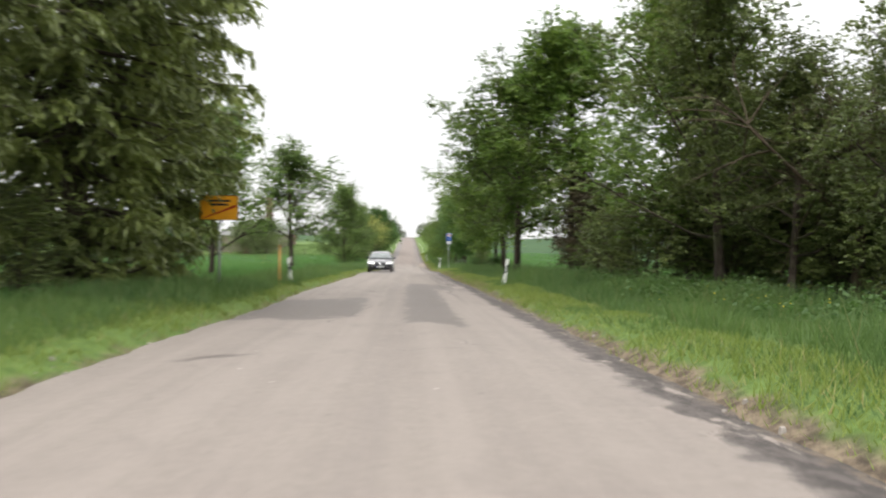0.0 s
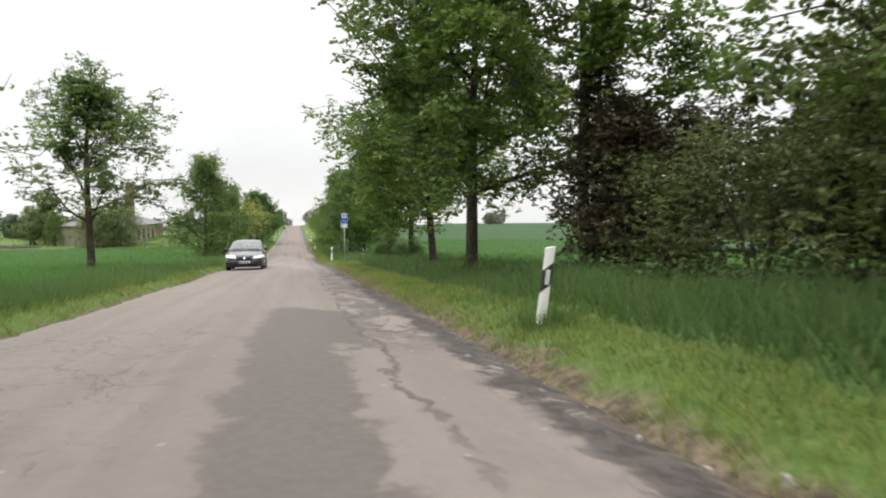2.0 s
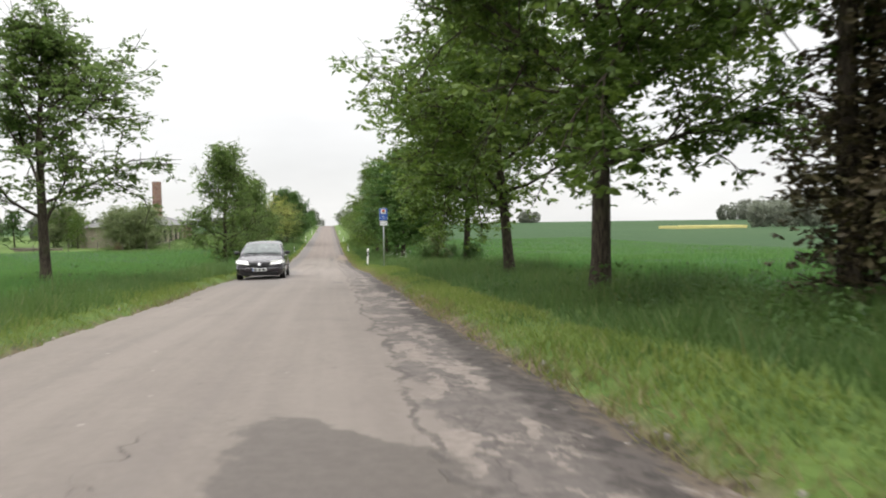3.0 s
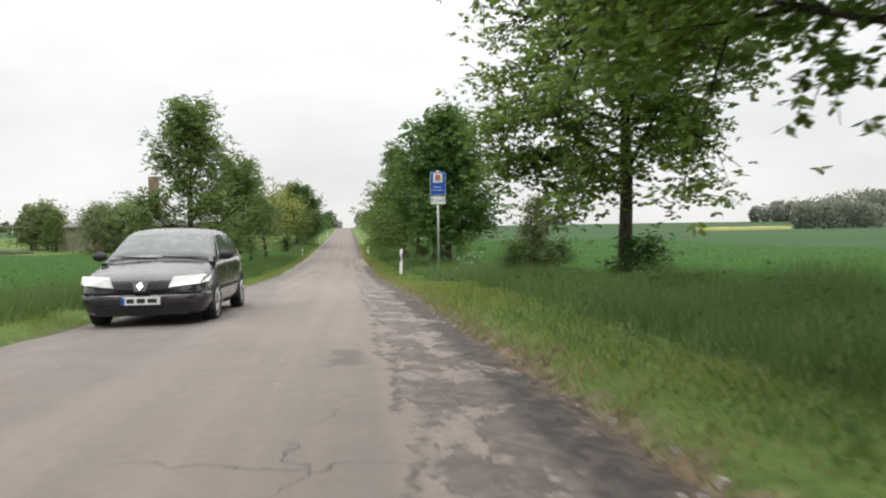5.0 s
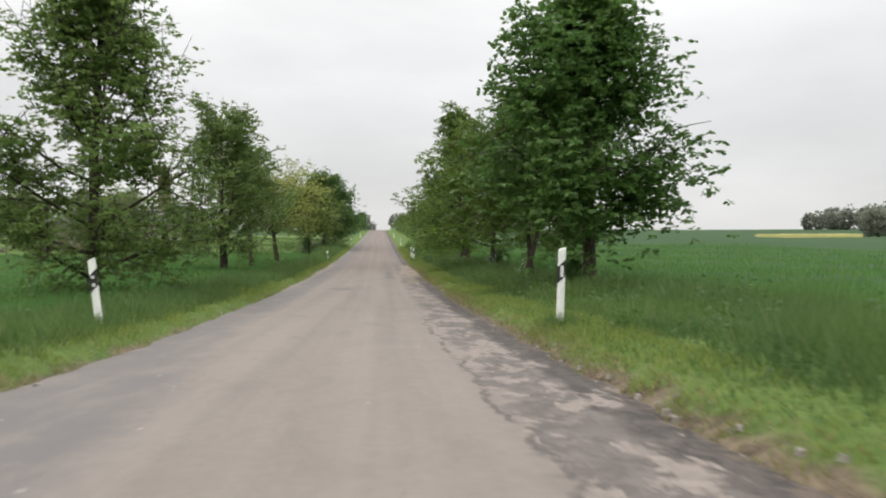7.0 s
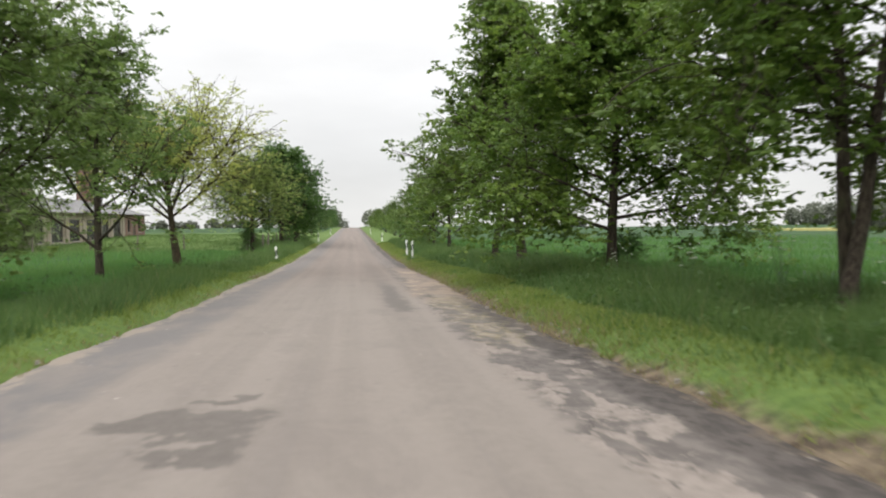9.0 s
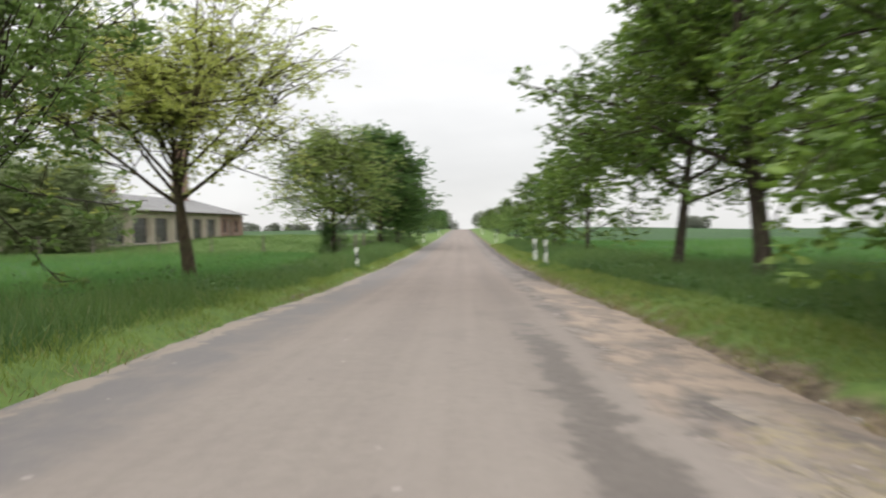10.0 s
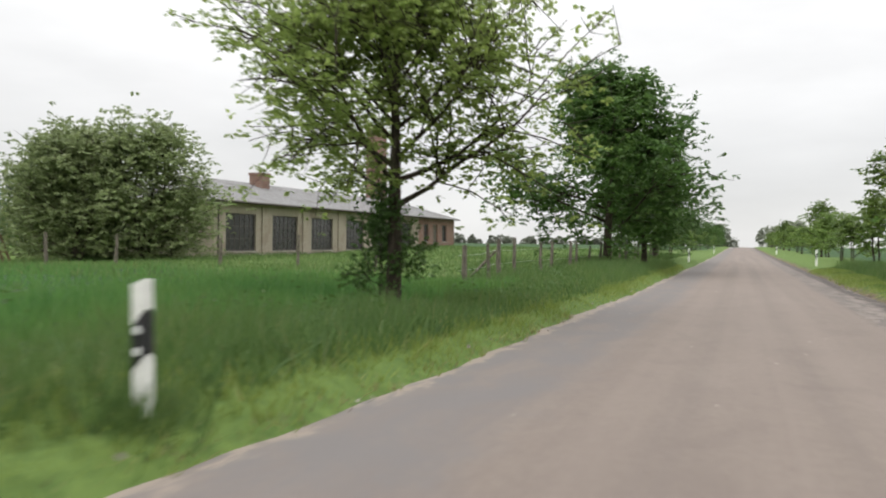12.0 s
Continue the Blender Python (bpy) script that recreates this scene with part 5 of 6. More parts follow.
def pane(bm, a, b, c, d, t=0.012):
    """A flat four-cornered sheet with thickness."""
    pts = [Vector(p) for p in (a, b, c, d)]
    n = (pts[1] - pts[0]).cross(pts[3] - pts[0]).normalized() * t
    lo = [bm.verts.new(p - n) for p in pts]
    hi = [bm.verts.new(p + n) for p in pts]
    bm.faces.new(hi)
    bm.faces.new(lo[::-1])
    for i in range(4):
        bm.faces.new((lo[i], lo[(i + 1) % 4], hi[(i + 1) % 4], hi[i]))
    return bm


def wheel(car, x, s, turn):
    out = 1 if x > 0 else -1
    bm = bmesh.new()
    rings = []
    for r, dx in ((0.20, -0.09), (0.29, -0.1), (0.312, -0.075), (0.316, 0.0), (0.312, 0.075), (0.29, 0.1), (0.20, 0.09)):
        rings.append([(x + dx, s + r * math.cos(a), 0.316 + r * math.sin(a)) for a in np.linspace(0, 2 * math.pi, 28, endpoint=False)])
    loft(bm, rings)
    tyre = part("wheel", bm, RUBBER, car, "black tyre with alloy rim", True)
    bm = bmesh.new()
    for k in range(7):
        a = 2 * math.pi * k / 7 + turn
        tube(bm, (x + out * 0.085, s, 0.316), (x + out * 0.095, s + 0.185 * math.cos(a), 0.316 + 0.185 * math.sin(a)), 0.03, 0.022, 6)
    tube(bm, (x + out * 0.07, s, 0.316), (x + out * 0.11, s, 0.316), 0.05, 0.045, 14)
    part("rim", bm, ALLOY, tyre)
    bm = bmesh.new()
    rr = [[(x + out * dx, s + r * math.cos(a), 0.316 + r * math.sin(a)) for a in np.linspace(0, 2 * math.pi, 28, endpoint=False)] for r, dx in ((0.205, 0.06), (0.215, 0.1), (0.19, 0.103), (0.185, 0.06))]
    loft(bm, rr)
    part("rim_ring", bm, ALLOY, tyre, smooth=True)


def car(x, y):
    """Dark hatchback; local +y runs from its nose to its tail."""
    ob = new("hatchback_car")
    ob.matrix_basis = pose(x, y, float(road_z(y + 1.5)) + 0.03, -1.3, 0, 0) @ Matrix.Scale(1.04, 4)
    stations = ((-0.02, 0.58, 0.33, 0.56), (0.0, 0.70, 0.27, 0.62), (0.05, 0.785, 0.22, 0.68), (0.14, 0.84, 0.19, 0.735), (0.30, 0.872, 0.18, 0.785), (0.55, 0.888, 0.18, 0.85), (0.8, 0.892, 0.18, 0.905), (1.05, 0.892, 0.18, 0.95), (1.3, 0.892, 0.19, 0.985), (2.1, 0.892, 0.19, 1.0), (3.0, 0.888, 0.19, 1.02), (3.6, 0.872, 0.2, 1.04), (3.95, 0.835, 0.22, 1.03), (4.15, 0.78, 0.27, 0.98), (4.22, 0.68, 0.36, 0.85))
    bm = bmesh.new()
    loft(bm, [body_ring(*st) for st in stations])
    part("body", bm, PAINT, ob, smooth=True)

    # cabin: a rounded shell over the belt line
    def crown(d):
        return float(np.interp(d, (0.95, 1.2, 1.45, 1.7, 1.85, 2.05, 2.4, 2.9, 3.3, 3.6, 3.8, 3.98), (0.95, 1.10, 1.25, 1.38, 1.432, 1.475, 1.50, 1.485, 1.44, 1.36, 1.22, 1.0)))

    def shell(d, u, out=0.0):
        """Point of the roof shell; u runs from side to side, -1 to 1."""
        z = crown(d)
        w = 0.82 - max(0.0, z - 0.95) * 0.36
        return (u * w, d - out * 1.2, z - 0.055 * abs(u) ** 3.0 + out)

    bm = bmesh.new()
    us = (-1, -0.93, -0.8, -0.5, 0, 0.5, 0.8, 0.93, 1)
    loft(bm, [[(-0.835, d, 0.93)] + [shell(d, u) for u in us] + [(0.835, d, 0.93)] for d in (0.95, 1.2, 1.45, 1.7, 1.78, 1.85, 1.95, 2.05, 2.2, 2.4, 2.9, 3.3, 3.6, 3.8, 3.98)])
    part("roof", bm, PAINT, ob, smooth=True)
    bm = bmesh.new()
    rows = [[bm.verts.new(shell(d, u * 0.91, out)) for u in np.linspace(-1, 1, 11)] for d, out in ((1.0, -0.02), (1.02, 0.012), (1.2, 0.012), (1.45, 0.012), (1.66, 0.012), (1.70, 0.012), (1.72, -0.02))]
    for ra, rb in zip(rows, rows[1:]):
        for i in range(10):
            bm.faces.new((ra[i], ra[i + 1], rb[i + 1], rb[i]))
    part("windscreen", bm, CAR_GLASS, ob, "wide grey windscreen", True)
    for s in (-1, 1):
        for y0, y1, y2, y3 in ((1.36, 2.30, 2.38, 1.95), (2.40, 3.45, 3.15, 2.46)):
            bm = bmesh.new()
            pane(bm, (s * 0.828, y0, 1.0), (s * 0.828, y1, 1.03), (s * 0.672, y2, 1.37), (s * 0.678, y3, 1.35), 0.012)
            part("side_window", bm, CAR_GLASS, ob)
        bm = bmesh.new()
        bmesh.ops.create_uvsphere(bm, u_segments=14, v_segments=9, radius=1.0, matrix=Matrix.Translation((s * 0.96, 1.30, 1.03)) @ Matrix.Diagonal((0.115, 0.07, 0.075, 1)))
        tube(bm, (s * 0.84, 1.30, 0.985), (s * 0.93, 1.30, 1.01), 0.03, 0.025, 8)
        part("wing_mirror", bm, TRIM_DARK, ob)
        bm = bmesh.new()
        box(bm, s * 0.893 - 0.012, s * 0.893 + 0.012, 1.2, 3.1, 0.50, 0.56, 0.008)
        part("side_strip", bm, TRIM_DARK, ob)
        # headlamp wraps round the corner
        bm = bmesh.new()
        pane(bm, (s * 0.37, -0.045, 0.590), (s * 0.765, 0.035, 0.632), (s * 0.83, 0.18, 0.758), (s * 0.43, 0.028, 0.735), 0.026)
        lamp = part("headlight", bm, LAMP, ob, "bright clear headlight")
        bm = bmesh.new()
        pane(bm, (s * 0.77, 0.045, 0.634), (s * 0.865, 0.21, 0.665), (s * 0.883, 0.34, 0.745), (s * 0.835, 0.195, 0.757), 0.02)
        part("indicator", bm, LAMP, lamp)
        bm = bmesh.new()
        pane(bm, (s * 0.07, -0.072, 0.555), (s * 0.36, -0.055, 0.555), (s * 0.42, 0.015, 0.685), (s * 0.13, -0.005, 0.685), 0.016)
        grille = part("grille", bm, TRIM_DARK, ob)
        for k in range(3):
            bm = bmesh.new()
            z = 0.578 + 0.033 * k
            pane(bm, (s * 0.10, -0.085 + 0.02 * k, z), (s * 0.37, -0.068 + 0.021 * k, z), (s * 0.37, -0.068 + 0.021 * k, z + 0.009), (s * 0.10, -0.085 + 0.02 * k, z + 0.009), 0.006)
            part("grille_slat", bm, PAINT, grille)
        wheel(ob, s * 0.80, 0.82, 0.2)
        wheel(ob, s * 0.80, 3.45, 0.5)
        for sy in (0.82, 3.45):
            bm = bmesh.new()
            rings = [[(s * dx, sy + r * math.cos(a), 0.33 + r * math.sin(a)) for a in np.linspace(-0.25, math.pi + 0.25, 20)] for r, dx in ((0.36, 0.80), (0.372, 0.888), (0.34, 0.893), (0.335, 0.80))]
            rows = [[bm.verts.new(p) for p in ring] for ring in rings]
            for a, b in zip(rows, rows[1:]):
                for i in range(19):
                    bm.faces.new((a[i], a[i + 1], b[i + 1], b[i]))
            part("wheel_arch", bm, TRIM_DARK, ob, smooth=True)
    # bumper, air dam, plate, badge, wipers
    bm = bmesh.new()
    loft(bm, [[(w, d, 0.345), (w, d - 0.02, 0.38), (w, d - 0.025, 0.46), (w, d, 0.515), (w, d + 0.06, 0.52), (w, d + 0.06, 0.345)] for w, d in ((-0.885, 0.42), (-0.86, 0.20), (-0.80, 0.055), (-0.62, -0.01), (-0.3, -0.035), (0.0, -0.04), (0.3, -0.035), (0.62, -0.01), (0.80, 0.055), (0.86, 0.20), (0.885, 0.42))])
    bumper = part("bumper", bm, PAINT, ob, smooth=True)
    bm = bmesh.new()
    loft(bm, [[(w, d, 0.512), (w, d - 0.012, 0.52), (w, d - 0.012, 0.532), (w, d, 0.54), (w, d + 0.05, 0.54), (w, d + 0.05, 0.512)] for w, d in ((-0.88, 0.36), (-0.80, 0.045), (-0.62, -0.02), (0.0, -0.05), (0.62, -0.02), (0.80, 0.045), (0.88, 0.36))])
    part("rub_strip", bm, TRIM_DARK, bumper)
    bm = bmesh.new()
    pane(bm, (-0.62, 0.03, 0.215), (0.62, 0.03, 0.215), (0.66, -0.005, 0.335), (-0.66, -0.005, 0.335), 0.02)
    part("air_intake", bm, TRIM_DARK, ob)
    bm = bmesh.new()
    box(bm, -0.26, 0.26, -0.084, -0.066, 0.36, 0.47, 0.003)
    lic = part("number_plate", bm, SIGN_WHITE, ob, "white number plate with dark bars")
    bm = bmesh.new()
    for x0, x1 in ((-0.19, -0.09), (-0.05, 0.06), (0.09, 0.22)):
        box(bm, x0, x1, -0.0875, -0.083, 0.385, 0.445)
    part("plate_bars", bm, SIGN_BLACK, lic)
    bm = bmesh.new()
    box(bm, -0.258, -0.215, -0.0875, -0.083, 0.363, 0.467)
    part("plate_strip", bm, SIGN_BLUE, lic)
    bm = bmesh.new()
    pane(bm, (-0.075, -0.095, 0.545), (0.075, -0.095, 0.545), (0.12, -0.04, 0.69), (-0.12, -0.04, 0.69), 0.018)
    nose = part("nose_panel", bm, PAINT, ob)
    bm = bmesh.new()
    pane(bm, (0, -0.115, 0.565), (0.042, -0.09, 0.62), (0, -0.066, 0.675), (-0.042, -0.09, 0.62), 0.014)
    part("badge", bm, CHROME, nose, "plain diamond-shaped chrome badge")
    for x0, x1 in ((-0.62, -0.02), (0.05, 0.68)):
        bm = bmesh.new()
        tube(bm, (x0, 1.02, 1.025), (x1, 0.985, 1.0), 0.010, 0.007, 6)
        part("wiper", bm, TRIM_DARK, ob)
    tagged(ob, "dark grey hatchback car with lit headlights on the road", "car")


car(-1.66, 54.95)


# ---------------------------------------------------------------- old building
def plaster_material():
    m = Nodes("old_plaster")
    p = m.pos()
    n1, n2 = m.noise(p, 0.7, 5.0, 0.65), m.noise(p, 9.0, 5.0, 0.7)
    streak = m.noise(p, 1.6, 4.0, stretch=(1.0, 3.0, 0.2))
    c = m.mix(m.span(n2, 0.3, 0.7), (0.30, 0.262, 0.208), (0.37, 0.325, 0.262))
    c = m.mix(m.span(n1, 0.52, 0.62, 0.0, 0.7), c, (0.24, 0.195, 0.155))
    c = m.mix(m.span(streak, 0.55, 0.75, 0.0, 0.55), c, (0.20, 0.165, 0.13))
    return m.finish(c, 0.9, normal=m.bump(n2, 0.4, 0.02), spec=0.2)


def brick_material(name, a, b, mortar):
    m = Nodes(name)
    p = m.pos()
    sep = m.n.new("ShaderNodeSeparateXYZ")
    m.link(p, sep.inputs[0])
    comb = m.n.new("ShaderNodeCombineXYZ")
    m.link(m.mathop("ADD", sep.outputs["X"], sep.outputs["Y"]), comb.inputs[0])
    m.link(sep.outputs["Z"], comb.inputs[1])
    br = m.put("ShaderNodeTexBrick", Scale=1.0)
    br.inputs["Color1"].default_value, br.inputs["Color2"].default_value, br.inputs["Mortar"].default_value = (*a, 1), (*b, 1), (*mortar, 1)
    br.inputs["Brick Width"].default_value, br.inputs["Row Height"].default_value, br.inputs["Mortar Size"].default_value = 0.25, 0.075, 0.008
    m.link(comb.outputs[0], br.inputs["Vector"])
    n1 = m.noise(p, 1.1, 5.0, 0.6)
    c = m.mix(m.span(n1, 0.45, 0.7, 0.0, 0.6), br.outputs["Color"], (0.11, 0.07, 0.055))
    return m.finish(c, 0.9, normal=m.bump(br.outputs["Fac"], -0.4, 0.01), spec=0.2)


def roof_material():
    m = Nodes("fibre_cement_roof")
    p = m.pos()
    n1, n2 = m.noise(p, 0.5, 5.0, 0.65), m.noise(p, 6.0, 4.0)
    w = m.put("ShaderNodeTexWave", Scale=2.2, Distortion=0.2)
    w.bands_direction = "Y"
    m.link(p, w.inputs["Vector"])
    c = m.mix(m.span(n2, 0.3, 0.7), (0.15, 0.148, 0.148), (0.21, 0.208, 0.206))
    c = m.mix(m.span(n1, 0.5, 0.66, 0.0, 0.6), c, (0.11, 0.105, 0.098))
    return m.finish(c, 0.85, normal=m.bump(w.outputs["Fac"], 0.6, 0.05), spec=0.25)


PLASTER, ROOFING = plaster_material(), roof_material()
BRICK = brick_material("old_brick", (0.235, 0.125, 0.092), (0.18, 0.105, 0.082), (0.25, 0.225, 0.20))
PLINTH = plain_material("plinth", (0.40, 0.37, 0.32), 0.9, dirt=0.35, scale=1.5)
FRAME_OLD = plain_material("window_frame_old", (0.075, 0.062, 0.055), 0.75, dirt=0.3)
PANE_OLD = glass_material("dirty_glass", (0.030, 0.028, 0.030), 0.25)
WOOD_GREY = bark_material("weathered_wood", (0.075, 0.066, 0.055), (0.19, 0.165, 0.135))


def wall_with_openings(bm, length, z0, z1, openings, thick):
    """A wall along +y from 0, its face at x = 0, with openings (y0, y1, low, high) left free."""
    y = 0.0
    for y0, y1, lo, hi in openings:
        box(bm, -thick, 0, y, y0, z0, z1)
        box(bm, -thick, 0, y0, y1, z0, lo)
        box(bm, -thick, 0, y0, y1, hi, z1)
        y = y1
    box(bm, -thick, 0, y, length, z0, z1)
    bmesh.ops.remove_doubles(bm, verts=bm.verts, dist=0.0005)


def old_window(parent, y0, y1, lo, hi, cols, rows):
    bm = bmesh.new()
    t = 0.07
    for a, b, c, d in ((y0, y1, lo, lo + t), (y0, y1, hi - t, hi), (y0, y0 + t, lo + t, hi - t), (y1 - t, y1, lo + t, hi - t)):
        box(bm, -0.20, -0.10, a, b, c, d)
    win = part("window", bm, FRAME_OLD, parent, "dark weathered window with many small panes")
    bm = bmesh.new()
    for k in range(1, cols):
        yy = y0 + (y1 - y0) * k / cols
        box(bm, -0.18, -0.12, yy - 0.022, yy + 0.022, lo + t, hi - t)
    for k in range(1, rows):
        zz = lo + (hi - lo) * k / rows
        box(bm, -0.175, -0.125, y0 + t, y1 - t, zz - 0.018, zz + 0.018)
    part("glazing_bar", bm, FRAME_OLD, win)
    for k in range(cols):
        bm = bmesh.new()
        a, b = y0 + (y1 - y0) * k / cols + 0.02, y0 + (y1 - y0) * (k + 1) / cols - 0.02
        box(bm, -0.155, -0.145, max(a, y0 + t), min(b, y1 - t), lo + t, hi - t)
        part("pane", bm, PANE_OLD, win)
    bm = bmesh.new()
    box(bm, -0.09, 0.07, y0 - 0.05, y1 + 0.05, lo - 0.08, lo, 0.01)
    part("window_sill", bm, PLINTH, win)


def old_building():
    ob = new("old_building")
    ob.matrix_basis = pose(-28.8, 157.2, 0, 0.75, 0, 0)
    L, D = 39.4, 10.6
    big = [(1.2, 4.2), (6.0, 9.0), (10.8, 13.8), (15.9, 18.8), (21.0, 23.5), (25.3, 28.2)]
    small = [(31.2, 32.3, -1.7, 0.0), (33.5, 34.7, -2.7, 0.0), (36.0, 37.2, -1.7, 0.0)]
    bm = bmesh.new()
    wall_with_openings(bm, 30.0, -4.2, 0.62, [(a, b, -2.37, -0.06) for a, b in big], 0.36)
    part("wall", bm, PLASTER, ob, "stained grey-beige plaster wall")
    bm = bmesh.new()
    box(bm, 0.0, 0.045, 0.0, 30.0, -4.2, -2.55)
    part("plinth", bm, PLINTH, ob)
    bm = bmesh.new()
    wall_with_openings(bm, L - 30.0, -4.2, 0.62, [(a - 30, b - 30, lo, hi) for a, b, lo, hi in small], 0.36)
    bmesh.ops.translate(bm, verts=bm.verts, vec=(0.012, 30.0, 0))
    part("wall", bm, BRICK, ob, "red brick end bay")
    for x0, x1, y0, y1 in ((-D, -0.37, 0, 0.36), (-D, -0.37, L - 0.36, L), (-D - 0.36, -D, 0, L)):
        bm = bmesh.new()
        box(bm, x0, x1, y0, y1, -4.2, 0.62)
        part("wall", bm, PLASTER, ob)
    for a, b in big:
        old_window(ob, a, b, -2.37, -0.06, 6, 3)
    old_window(ob, *small[0], 2, 3)
    old_window(ob, *small[2], 2, 3)
    bm = bmesh.new()
    box(bm, -0.2, -0.12, 33.52, 34.68, -2.7, -0.02)
    for k in range(4):
        box(bm, -0.125, -0.105, 33.60 + 0.27 * k, 33.84 + 0.27 * k, -2.6, -0.1)
    part("door", bm, WOOD_GREY, ob, "weathered plank door")
    # pilasters between the windows
    for a in (0.35, 5.1, 9.9, 14.85, 19.9, 24.4, 29.1):
        bm = bmesh.new()
        box(bm, 0.0, 0.09, a - 0.33, a + 0.33, -3.8, 0.50, 0.015)
        part("pilaster", bm, PLASTER, ob)
    # roof: low slopes, hipped at both ends, with an overhang
    o, ze, zr, th = 0.45, 0.58, 2.42, 0.10
    A, B, C, E = (o, -o, ze), (o, L + o, ze), (-D - o, L + o, ze), (-D - o, -o, ze)
    R0, R1 = (-D / 2, 3.6, zr), (-D / 2, L - 3.8, zr)
    for name, pts in (("roof_slope", (A, B, R1, R0)), ("roof_slope", (C, E, R0, R1)), ("roof_hip", (B, C, R1)), ("roof_hip", (E, A, R0))):
        bm = bmesh.new()
        top = [bm.verts.new(Vector(p) + Vector((0, 0, th))) for p in pts]
        low = [bm.verts.new(p) for p in pts]
        bm.faces.new(top)
        bm.faces.new(low[::-1])
        n = len(pts)
        for i in range(n):
            bm.faces.new((low[i], low[(i + 1) % n], top[(i + 1) % n], top[i]))
        part(name, bm, ROOFING, ob, "grey fibre-cement roof")
    bm = bmesh.new()
    tube(bm, (o + 0.06, -o, ze + 0.02), (o + 0.06, L + o, ze + 0.02), 0.07, 0.07, 10)
    part("gutter", bm, FRAME_OLD, ob)
    bm = bmesh.new()
    tube(bm, (0.14, 0.35, ze - 0.05), (0.14, 0.35, -3.6), 0.05, 0.05, 10)
    part("downpipe", bm, FRAME_OLD, ob)
    # tall factory chimney and short stack
    bm = bmesh.new()
    loft(bm, [[(-5.4 + sx * w, 31.7 + sy * w, z) for sx, sy in ((-1, -1), (1, -1), (1, 1), (-1, 1))] for z, w in ((1.4, 0.80), (6.0, 0.77), (9.0, 0.745), (9.05, 0.77), (9.35, 0.77), (9.4, 0.73), (9.55, 0.72))])
    part("chimney", bm, BRICK, ob, "tall square red brick chimney")
    bm = bmesh.new()
    box(bm, -4.9, -3.9, 10.2, 11.3, 1.3, 3.05)
    box(bm, -4.96, -3.84, 10.14, 11.36, 3.05, 3.2)
    part("stack", bm, BRICK, ob, "short red brick chimney stack")
    tagged(ob, "long derelict single-storey workshop with grey roof and brick chimney", "building")


old_building()


# ---------------------------------------------------------------- fences
def fence_post(parent, x, y, tall, lean, seed):
    rng = random.Random(seed)
    bm = bmesh.new()
    g = gz(x, y)
    r = rng.uniform(0.055, 0.08)
    a = Vector((x, y, g - 0.2))
    b = Vector((x + lean, y + rng.uniform(-0.06, 0.06), g + tall))
    m = (a + b) / 2 + Vector((rng.uniform(-0.02, 0.02), rng.uniform(-0.02, 0.02), 0))
    tube(bm, a, m, r, r * 0.95, 8)
    tube(bm, m, b, r * 0.95, r * 0.8, 8)
    return part("post", bm, WOOD_GREY, parent)


stakes = new("stake_fence")
sk = random.Random(3)
stake_y = [140.0, 141.6, 143.3, 144.6, 147.0, 149.6, 152.4, 154.6, 157.0, 159.7, 162.3, 165.0, 167.6, 170.0, 172.6, 175.0, 177.4, 180.0, 183.0, 186.0]
for k, y in enumerate(stake_y):
    fence_post(stakes, -6.9 + sk.uniform(-0.2, 0.2), y, sk.uniform(0.95, 1.25), sk.uniform(-0.08, 0.08), k)
bm = bmesh.new()
tube(bm, (-7.9, 142.9, gz(-7.9, 142.9) + 0.05), (-7.2, 143.3, gz(-7.2, 143.3) + 0.85), 0.045, 0.04, 8)
part("brace", bm, WOOD_GREY, stakes)
for hh in (0.45, 0.85):
    bm = bmesh.new()
    for y0, y1 in zip(stake_y, stake_y[1:]):
        tube(bm, (-7.2, y0, gz(-7.2, y0) + hh), (-7.2, y1, gz(-7.2, y1) + hh), 0.004, 0.004, 4)
    part("wire", bm, STEEL, stakes)
tagged(stakes, "old grey wooden stake fence with sagging wire", "fence")

yard = new("yard_fence")
for k, (x, y) in enumerate(((-12.6, 146.0), (-16.2, 146.5), (-19.6, 146.2), (-23.0, 144.2), (-26.2, 143.8), (-29.6, 143.6), (-33.0, 143.2), (-37.0, 142.8), (-41.5, 142.0), (-46.0, 141.6))):
    fence_post(yard, x, y, 1.25 + 0.12 * math.sin(k * 2.2), 0.04 * math.sin(k), 50 + k)
tagged(yard, "weathered wooden posts of an old yard fence", "fence")

# timber and rubble lying by the gardens
pile = new("timber_pile")
tp = random.Random(6)
for k in range(9):
    bm = bmesh.new()
    x, y = -41 - tp.uniform(0, 3.0), 146 + tp.uniform(-0.8, 0.8)
    z = gz(x, y) + 0.12 + 0.17 * (k // 4)
    tube(bm, (x - 2.4, y, z), (x + 2.2, y + tp.uniform(-0.5, 0.5), z + tp.uniform(-0.03, 0.05)), 0.10, 0.085, 8)
    part("log", bm, WOOD_GREY, pile)
tagged(pile, "low pile of pale weathered timber in the meadow", "timber pile")


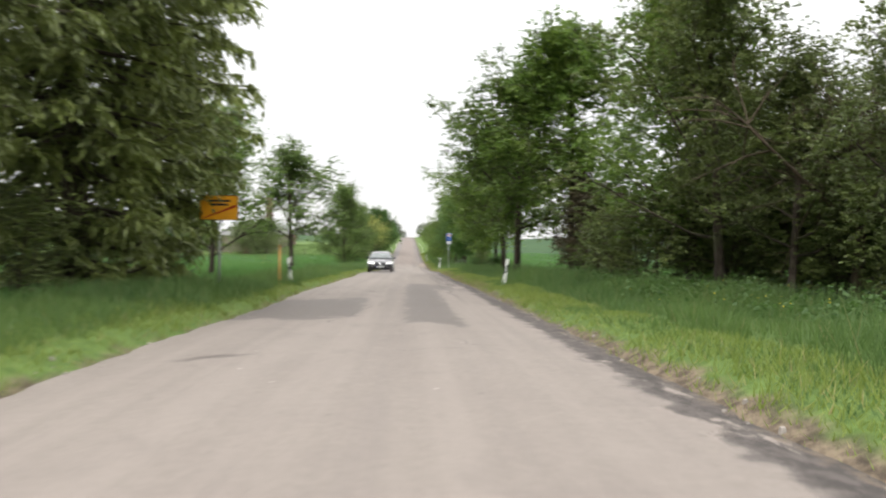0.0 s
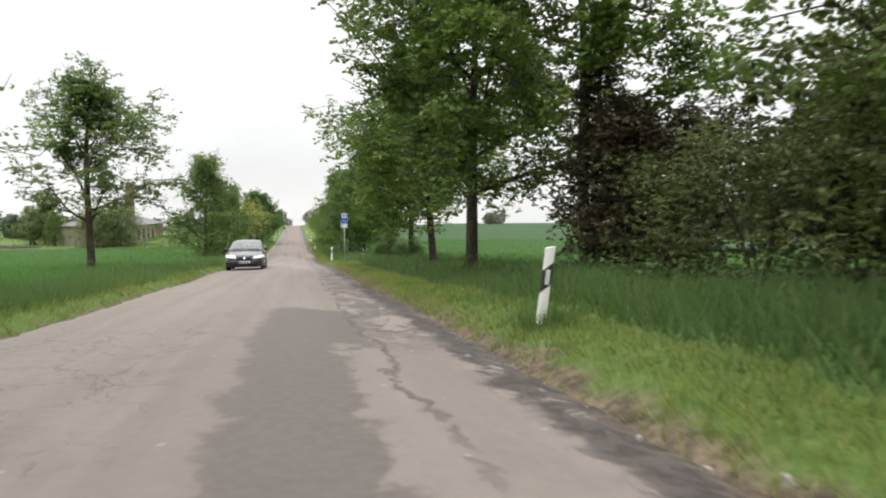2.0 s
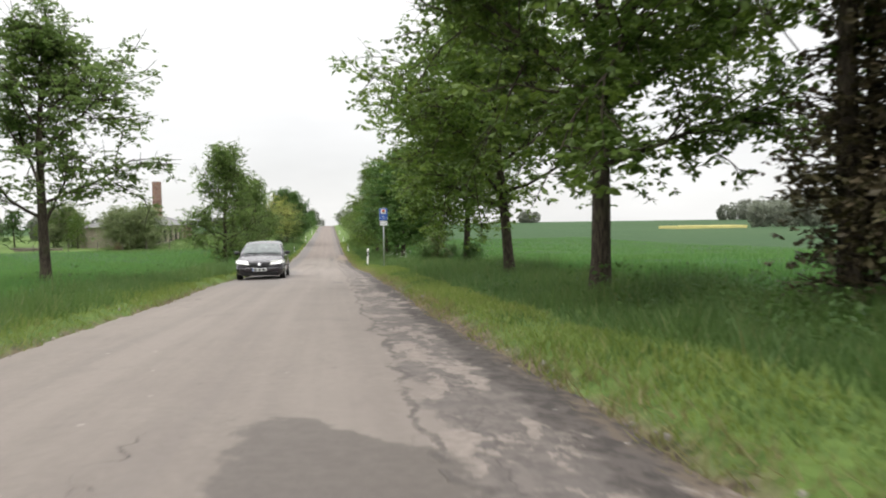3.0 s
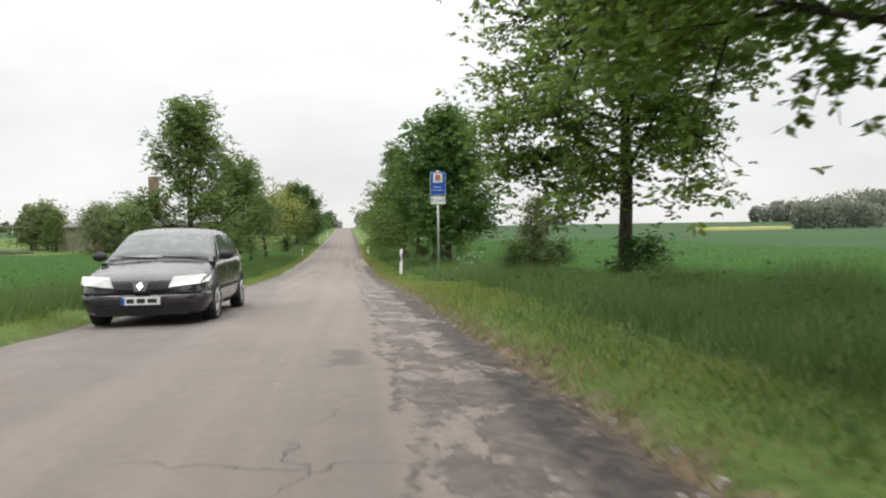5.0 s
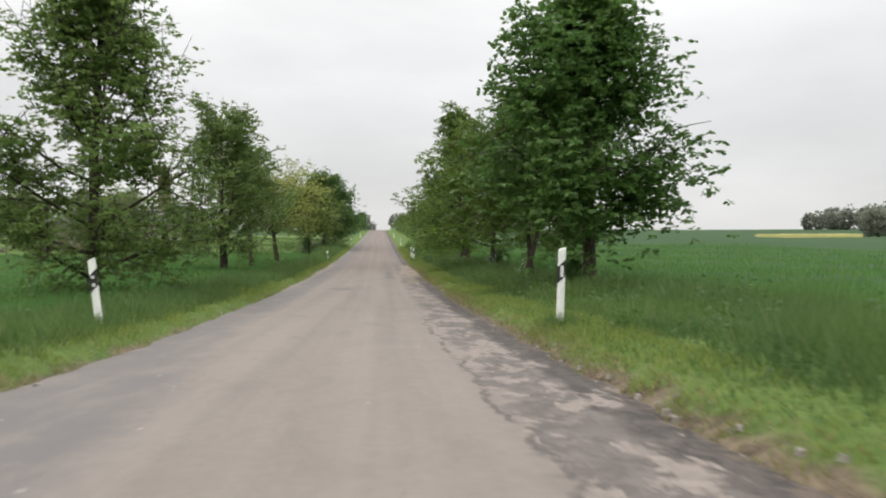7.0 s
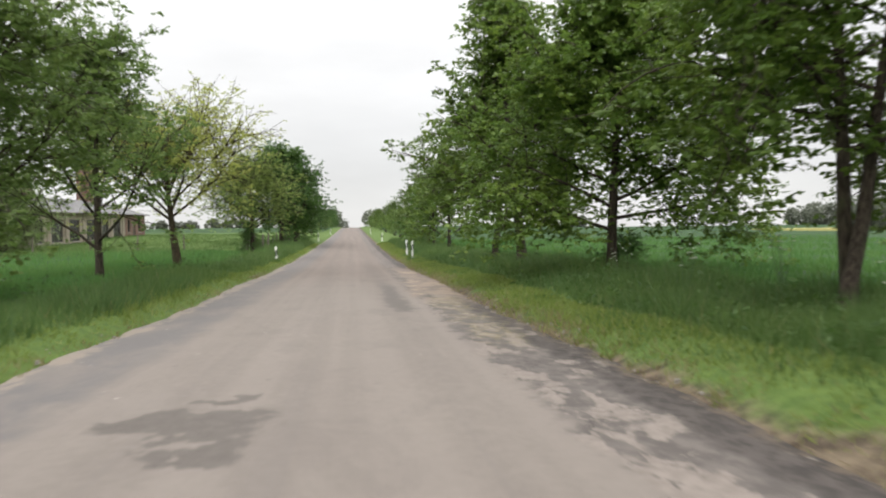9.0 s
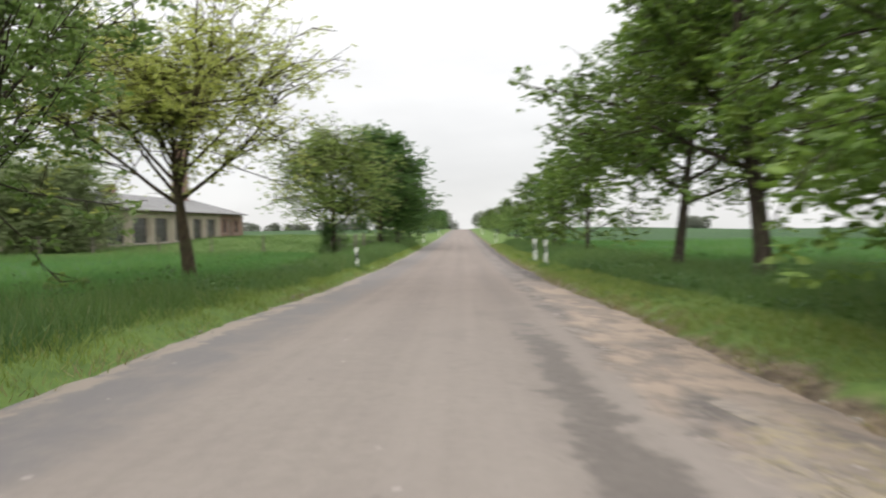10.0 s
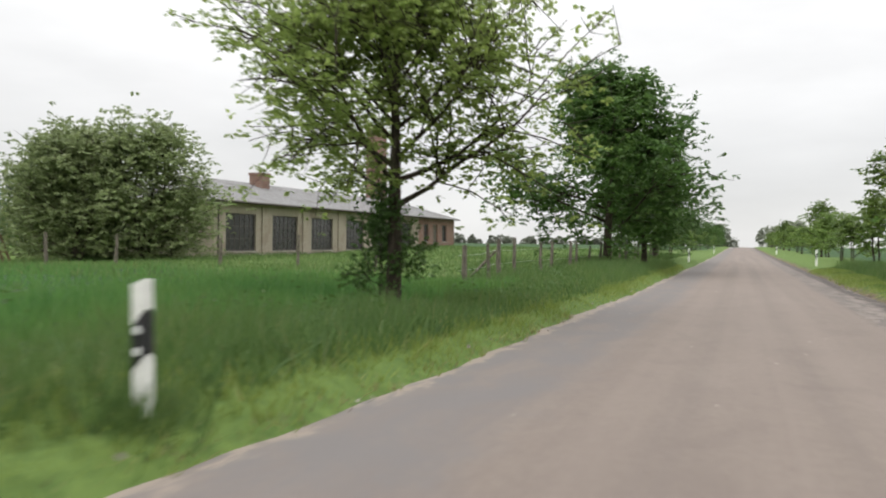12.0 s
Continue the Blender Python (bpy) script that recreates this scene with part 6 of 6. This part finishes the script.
def wooden_trestle(x, y):
    """Weathered A-shaped trestle standing in the meadow."""
    ob = new("wooden_trestle")
    ob.matrix_basis = pose(x, y, gz(x, y), 0, 0, 35)
    for end in (-0.45, 0.45):
        for side in (-1, 1):
            bm = bmesh.new()
            tube(bm, (side * 0.5, end, -0.1), (side * 0.02, end, 1.25), 0.055, 0.05, 8)
            part("leg", bm, TRESTLE_WOOD, ob)
        bm = bmesh.new()
        tube(bm, (-0.32, end, 0.5), (0.32, end, 0.5), 0.035, 0.035, 8)
        part("brace", bm, TRESTLE_WOOD, ob)
    bm = bmesh.new()
    tube(bm, (0, -0.6, 1.22), (0, 0.6, 1.22), 0.055, 0.055, 8)
    part("beam", bm, TRESTLE_WOOD, ob)
    tagged(ob, "weathered brown wooden trestle standing in the meadow", "trestle")


TRESTLE_WOOD = bark_material("trestle_wood", (0.075, 0.048, 0.03), (0.17, 0.115, 0.07))
wooden_trestle(-30.6, 145.0)


# ---------------------------------------------------------------- distance
RAPE = plain_material("rape_bloom", (0.52, 0.47, 0.18), 0.9, dirt=0.15, scale=0.3)
rg = np.random.default_rng(9)
n = 60
xs, ys = np.linspace(157, 191, n), np.linspace(346, 366, 24)
XX, YY = np.meshgrid(xs, ys)
ZZ = ground_z(XX, YY) + 1.25 + rg.normal(0, 0.08, XX.shape)
ii = np.arange(XX.size).reshape(XX.shape)
me = mesh_arrays("rape_field", np.stack([XX, YY, ZZ], -1).reshape(-1, 3), np.stack([ii[:-1, :-1], ii[:-1, 1:], ii[1:, 1:], ii[1:, :-1]], -1).reshape(-1, 4), RAPE)
bm = bmesh.new()
bm.from_mesh(me)
skirt = bmesh.ops.extrude_edge_only(bm, edges=[e for e in bm.edges if e.is_boundary])["geom"]
for v in skirt:
    if isinstance(v, bmesh.types.BMVert):
        v.co.z -= 1.5
bpy.data.meshes.remove(me)
tagged(part("rape_field", bm, RAPE, None), "bright yellow strip of flowering rape in the distance", "field", kind="stuff")

# distance haze is mixed into this leaf colour: paler and greyer than near foliage
LEAF_FAR_HAZED = leaf_material("leaf_far_hazed", (0.16, 0.18, 0.135), (0.20, 0.22, 0.165), (0.215, 0.23, 0.18), translucent=0.5)


def far_wood(name, seed, count, spot, tall, label, leaf=1.2):
    """A far wood: many leafy clumps along its edge, as one stuff, in the haze-paled leaf colour."""
    rng = np.random.default_rng(seed)
    cs = []
    for k in range(count):
        x, y = spot(rng)
        peak = tall(x) if callable(tall) else tall
        h, r = peak * rng.uniform(0.8, 1.1), peak * rng.uniform(0.25, 0.45)
        z0 = gz(x, y)
        m = 220
        u = rng.normal(0, 1, (m, 3))
        u /= np.linalg.norm(u, axis=1)[:, None]
        c = u * np.array([r, r, h * 0.5]) * rng.uniform(0.75, 1.08, (m, 1)) + np.array([x, y, z0 + h * 0.5])
        cs.append(c)
    c = np.concatenate(cs)
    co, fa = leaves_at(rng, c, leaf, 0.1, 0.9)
    tagged(new(name, mesh_arrays(name, co, fa, LEAF_FAR_HAZED)), label, "wood", kind="stuff")


def ridge_spot(r):
    d = 60 * r.uniform()
    return 318 + 0.56 * d + 560 * r.uniform() ** 0.9, 600 + d


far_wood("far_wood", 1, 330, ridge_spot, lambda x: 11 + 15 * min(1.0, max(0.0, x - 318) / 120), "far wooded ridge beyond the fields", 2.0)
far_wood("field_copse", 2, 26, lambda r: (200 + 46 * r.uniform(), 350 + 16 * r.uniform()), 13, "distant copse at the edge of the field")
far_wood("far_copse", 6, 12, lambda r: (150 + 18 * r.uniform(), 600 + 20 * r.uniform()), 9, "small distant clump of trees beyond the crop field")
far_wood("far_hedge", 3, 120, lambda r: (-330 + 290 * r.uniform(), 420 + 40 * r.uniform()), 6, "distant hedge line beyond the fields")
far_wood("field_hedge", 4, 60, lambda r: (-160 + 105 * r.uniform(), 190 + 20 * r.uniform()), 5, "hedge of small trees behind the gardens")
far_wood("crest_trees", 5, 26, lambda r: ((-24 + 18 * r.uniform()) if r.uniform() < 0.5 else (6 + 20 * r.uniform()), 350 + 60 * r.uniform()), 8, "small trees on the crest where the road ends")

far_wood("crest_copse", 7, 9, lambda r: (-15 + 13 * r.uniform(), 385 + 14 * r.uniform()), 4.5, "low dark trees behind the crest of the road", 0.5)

# white house beyond the crest
FAR_WALL = plain_material("far_wall", (0.70, 0.69, 0.66), 0.8, dirt=0.15, scale=0.8)
FAR_ROOF = plain_material("far_roof", (0.16, 0.085, 0.065), 0.85, dirt=0.3, scale=0.8)
house = new("far_house")
house.matrix_basis = pose(-11.0, 372.0, gz(-11.0, 372.0), 0, 0, 20)
bm = bmesh.new()
box(bm, -3.5, 3.5, 0, 6, -0.5, 2.3)
part("wall", bm, FAR_WALL, house)
bm = bmesh.new()
loft(bm, [[(-3.9, y, 2.2), (0, y, 3.7), (3.9, y, 2.2)] for y in (-0.3, 6.3)])
part("roof", bm, FAR_ROOF, house)
for x in (-2.0, 0.8):
    bm = bmesh.new()
    box(bm, x, x + 1.1, -0.06, -0.005, 0.9, 1.9)
    part("window", bm, PANE_OLD, house)
tagged(house, "small white house with a red roof on the crest", "house")
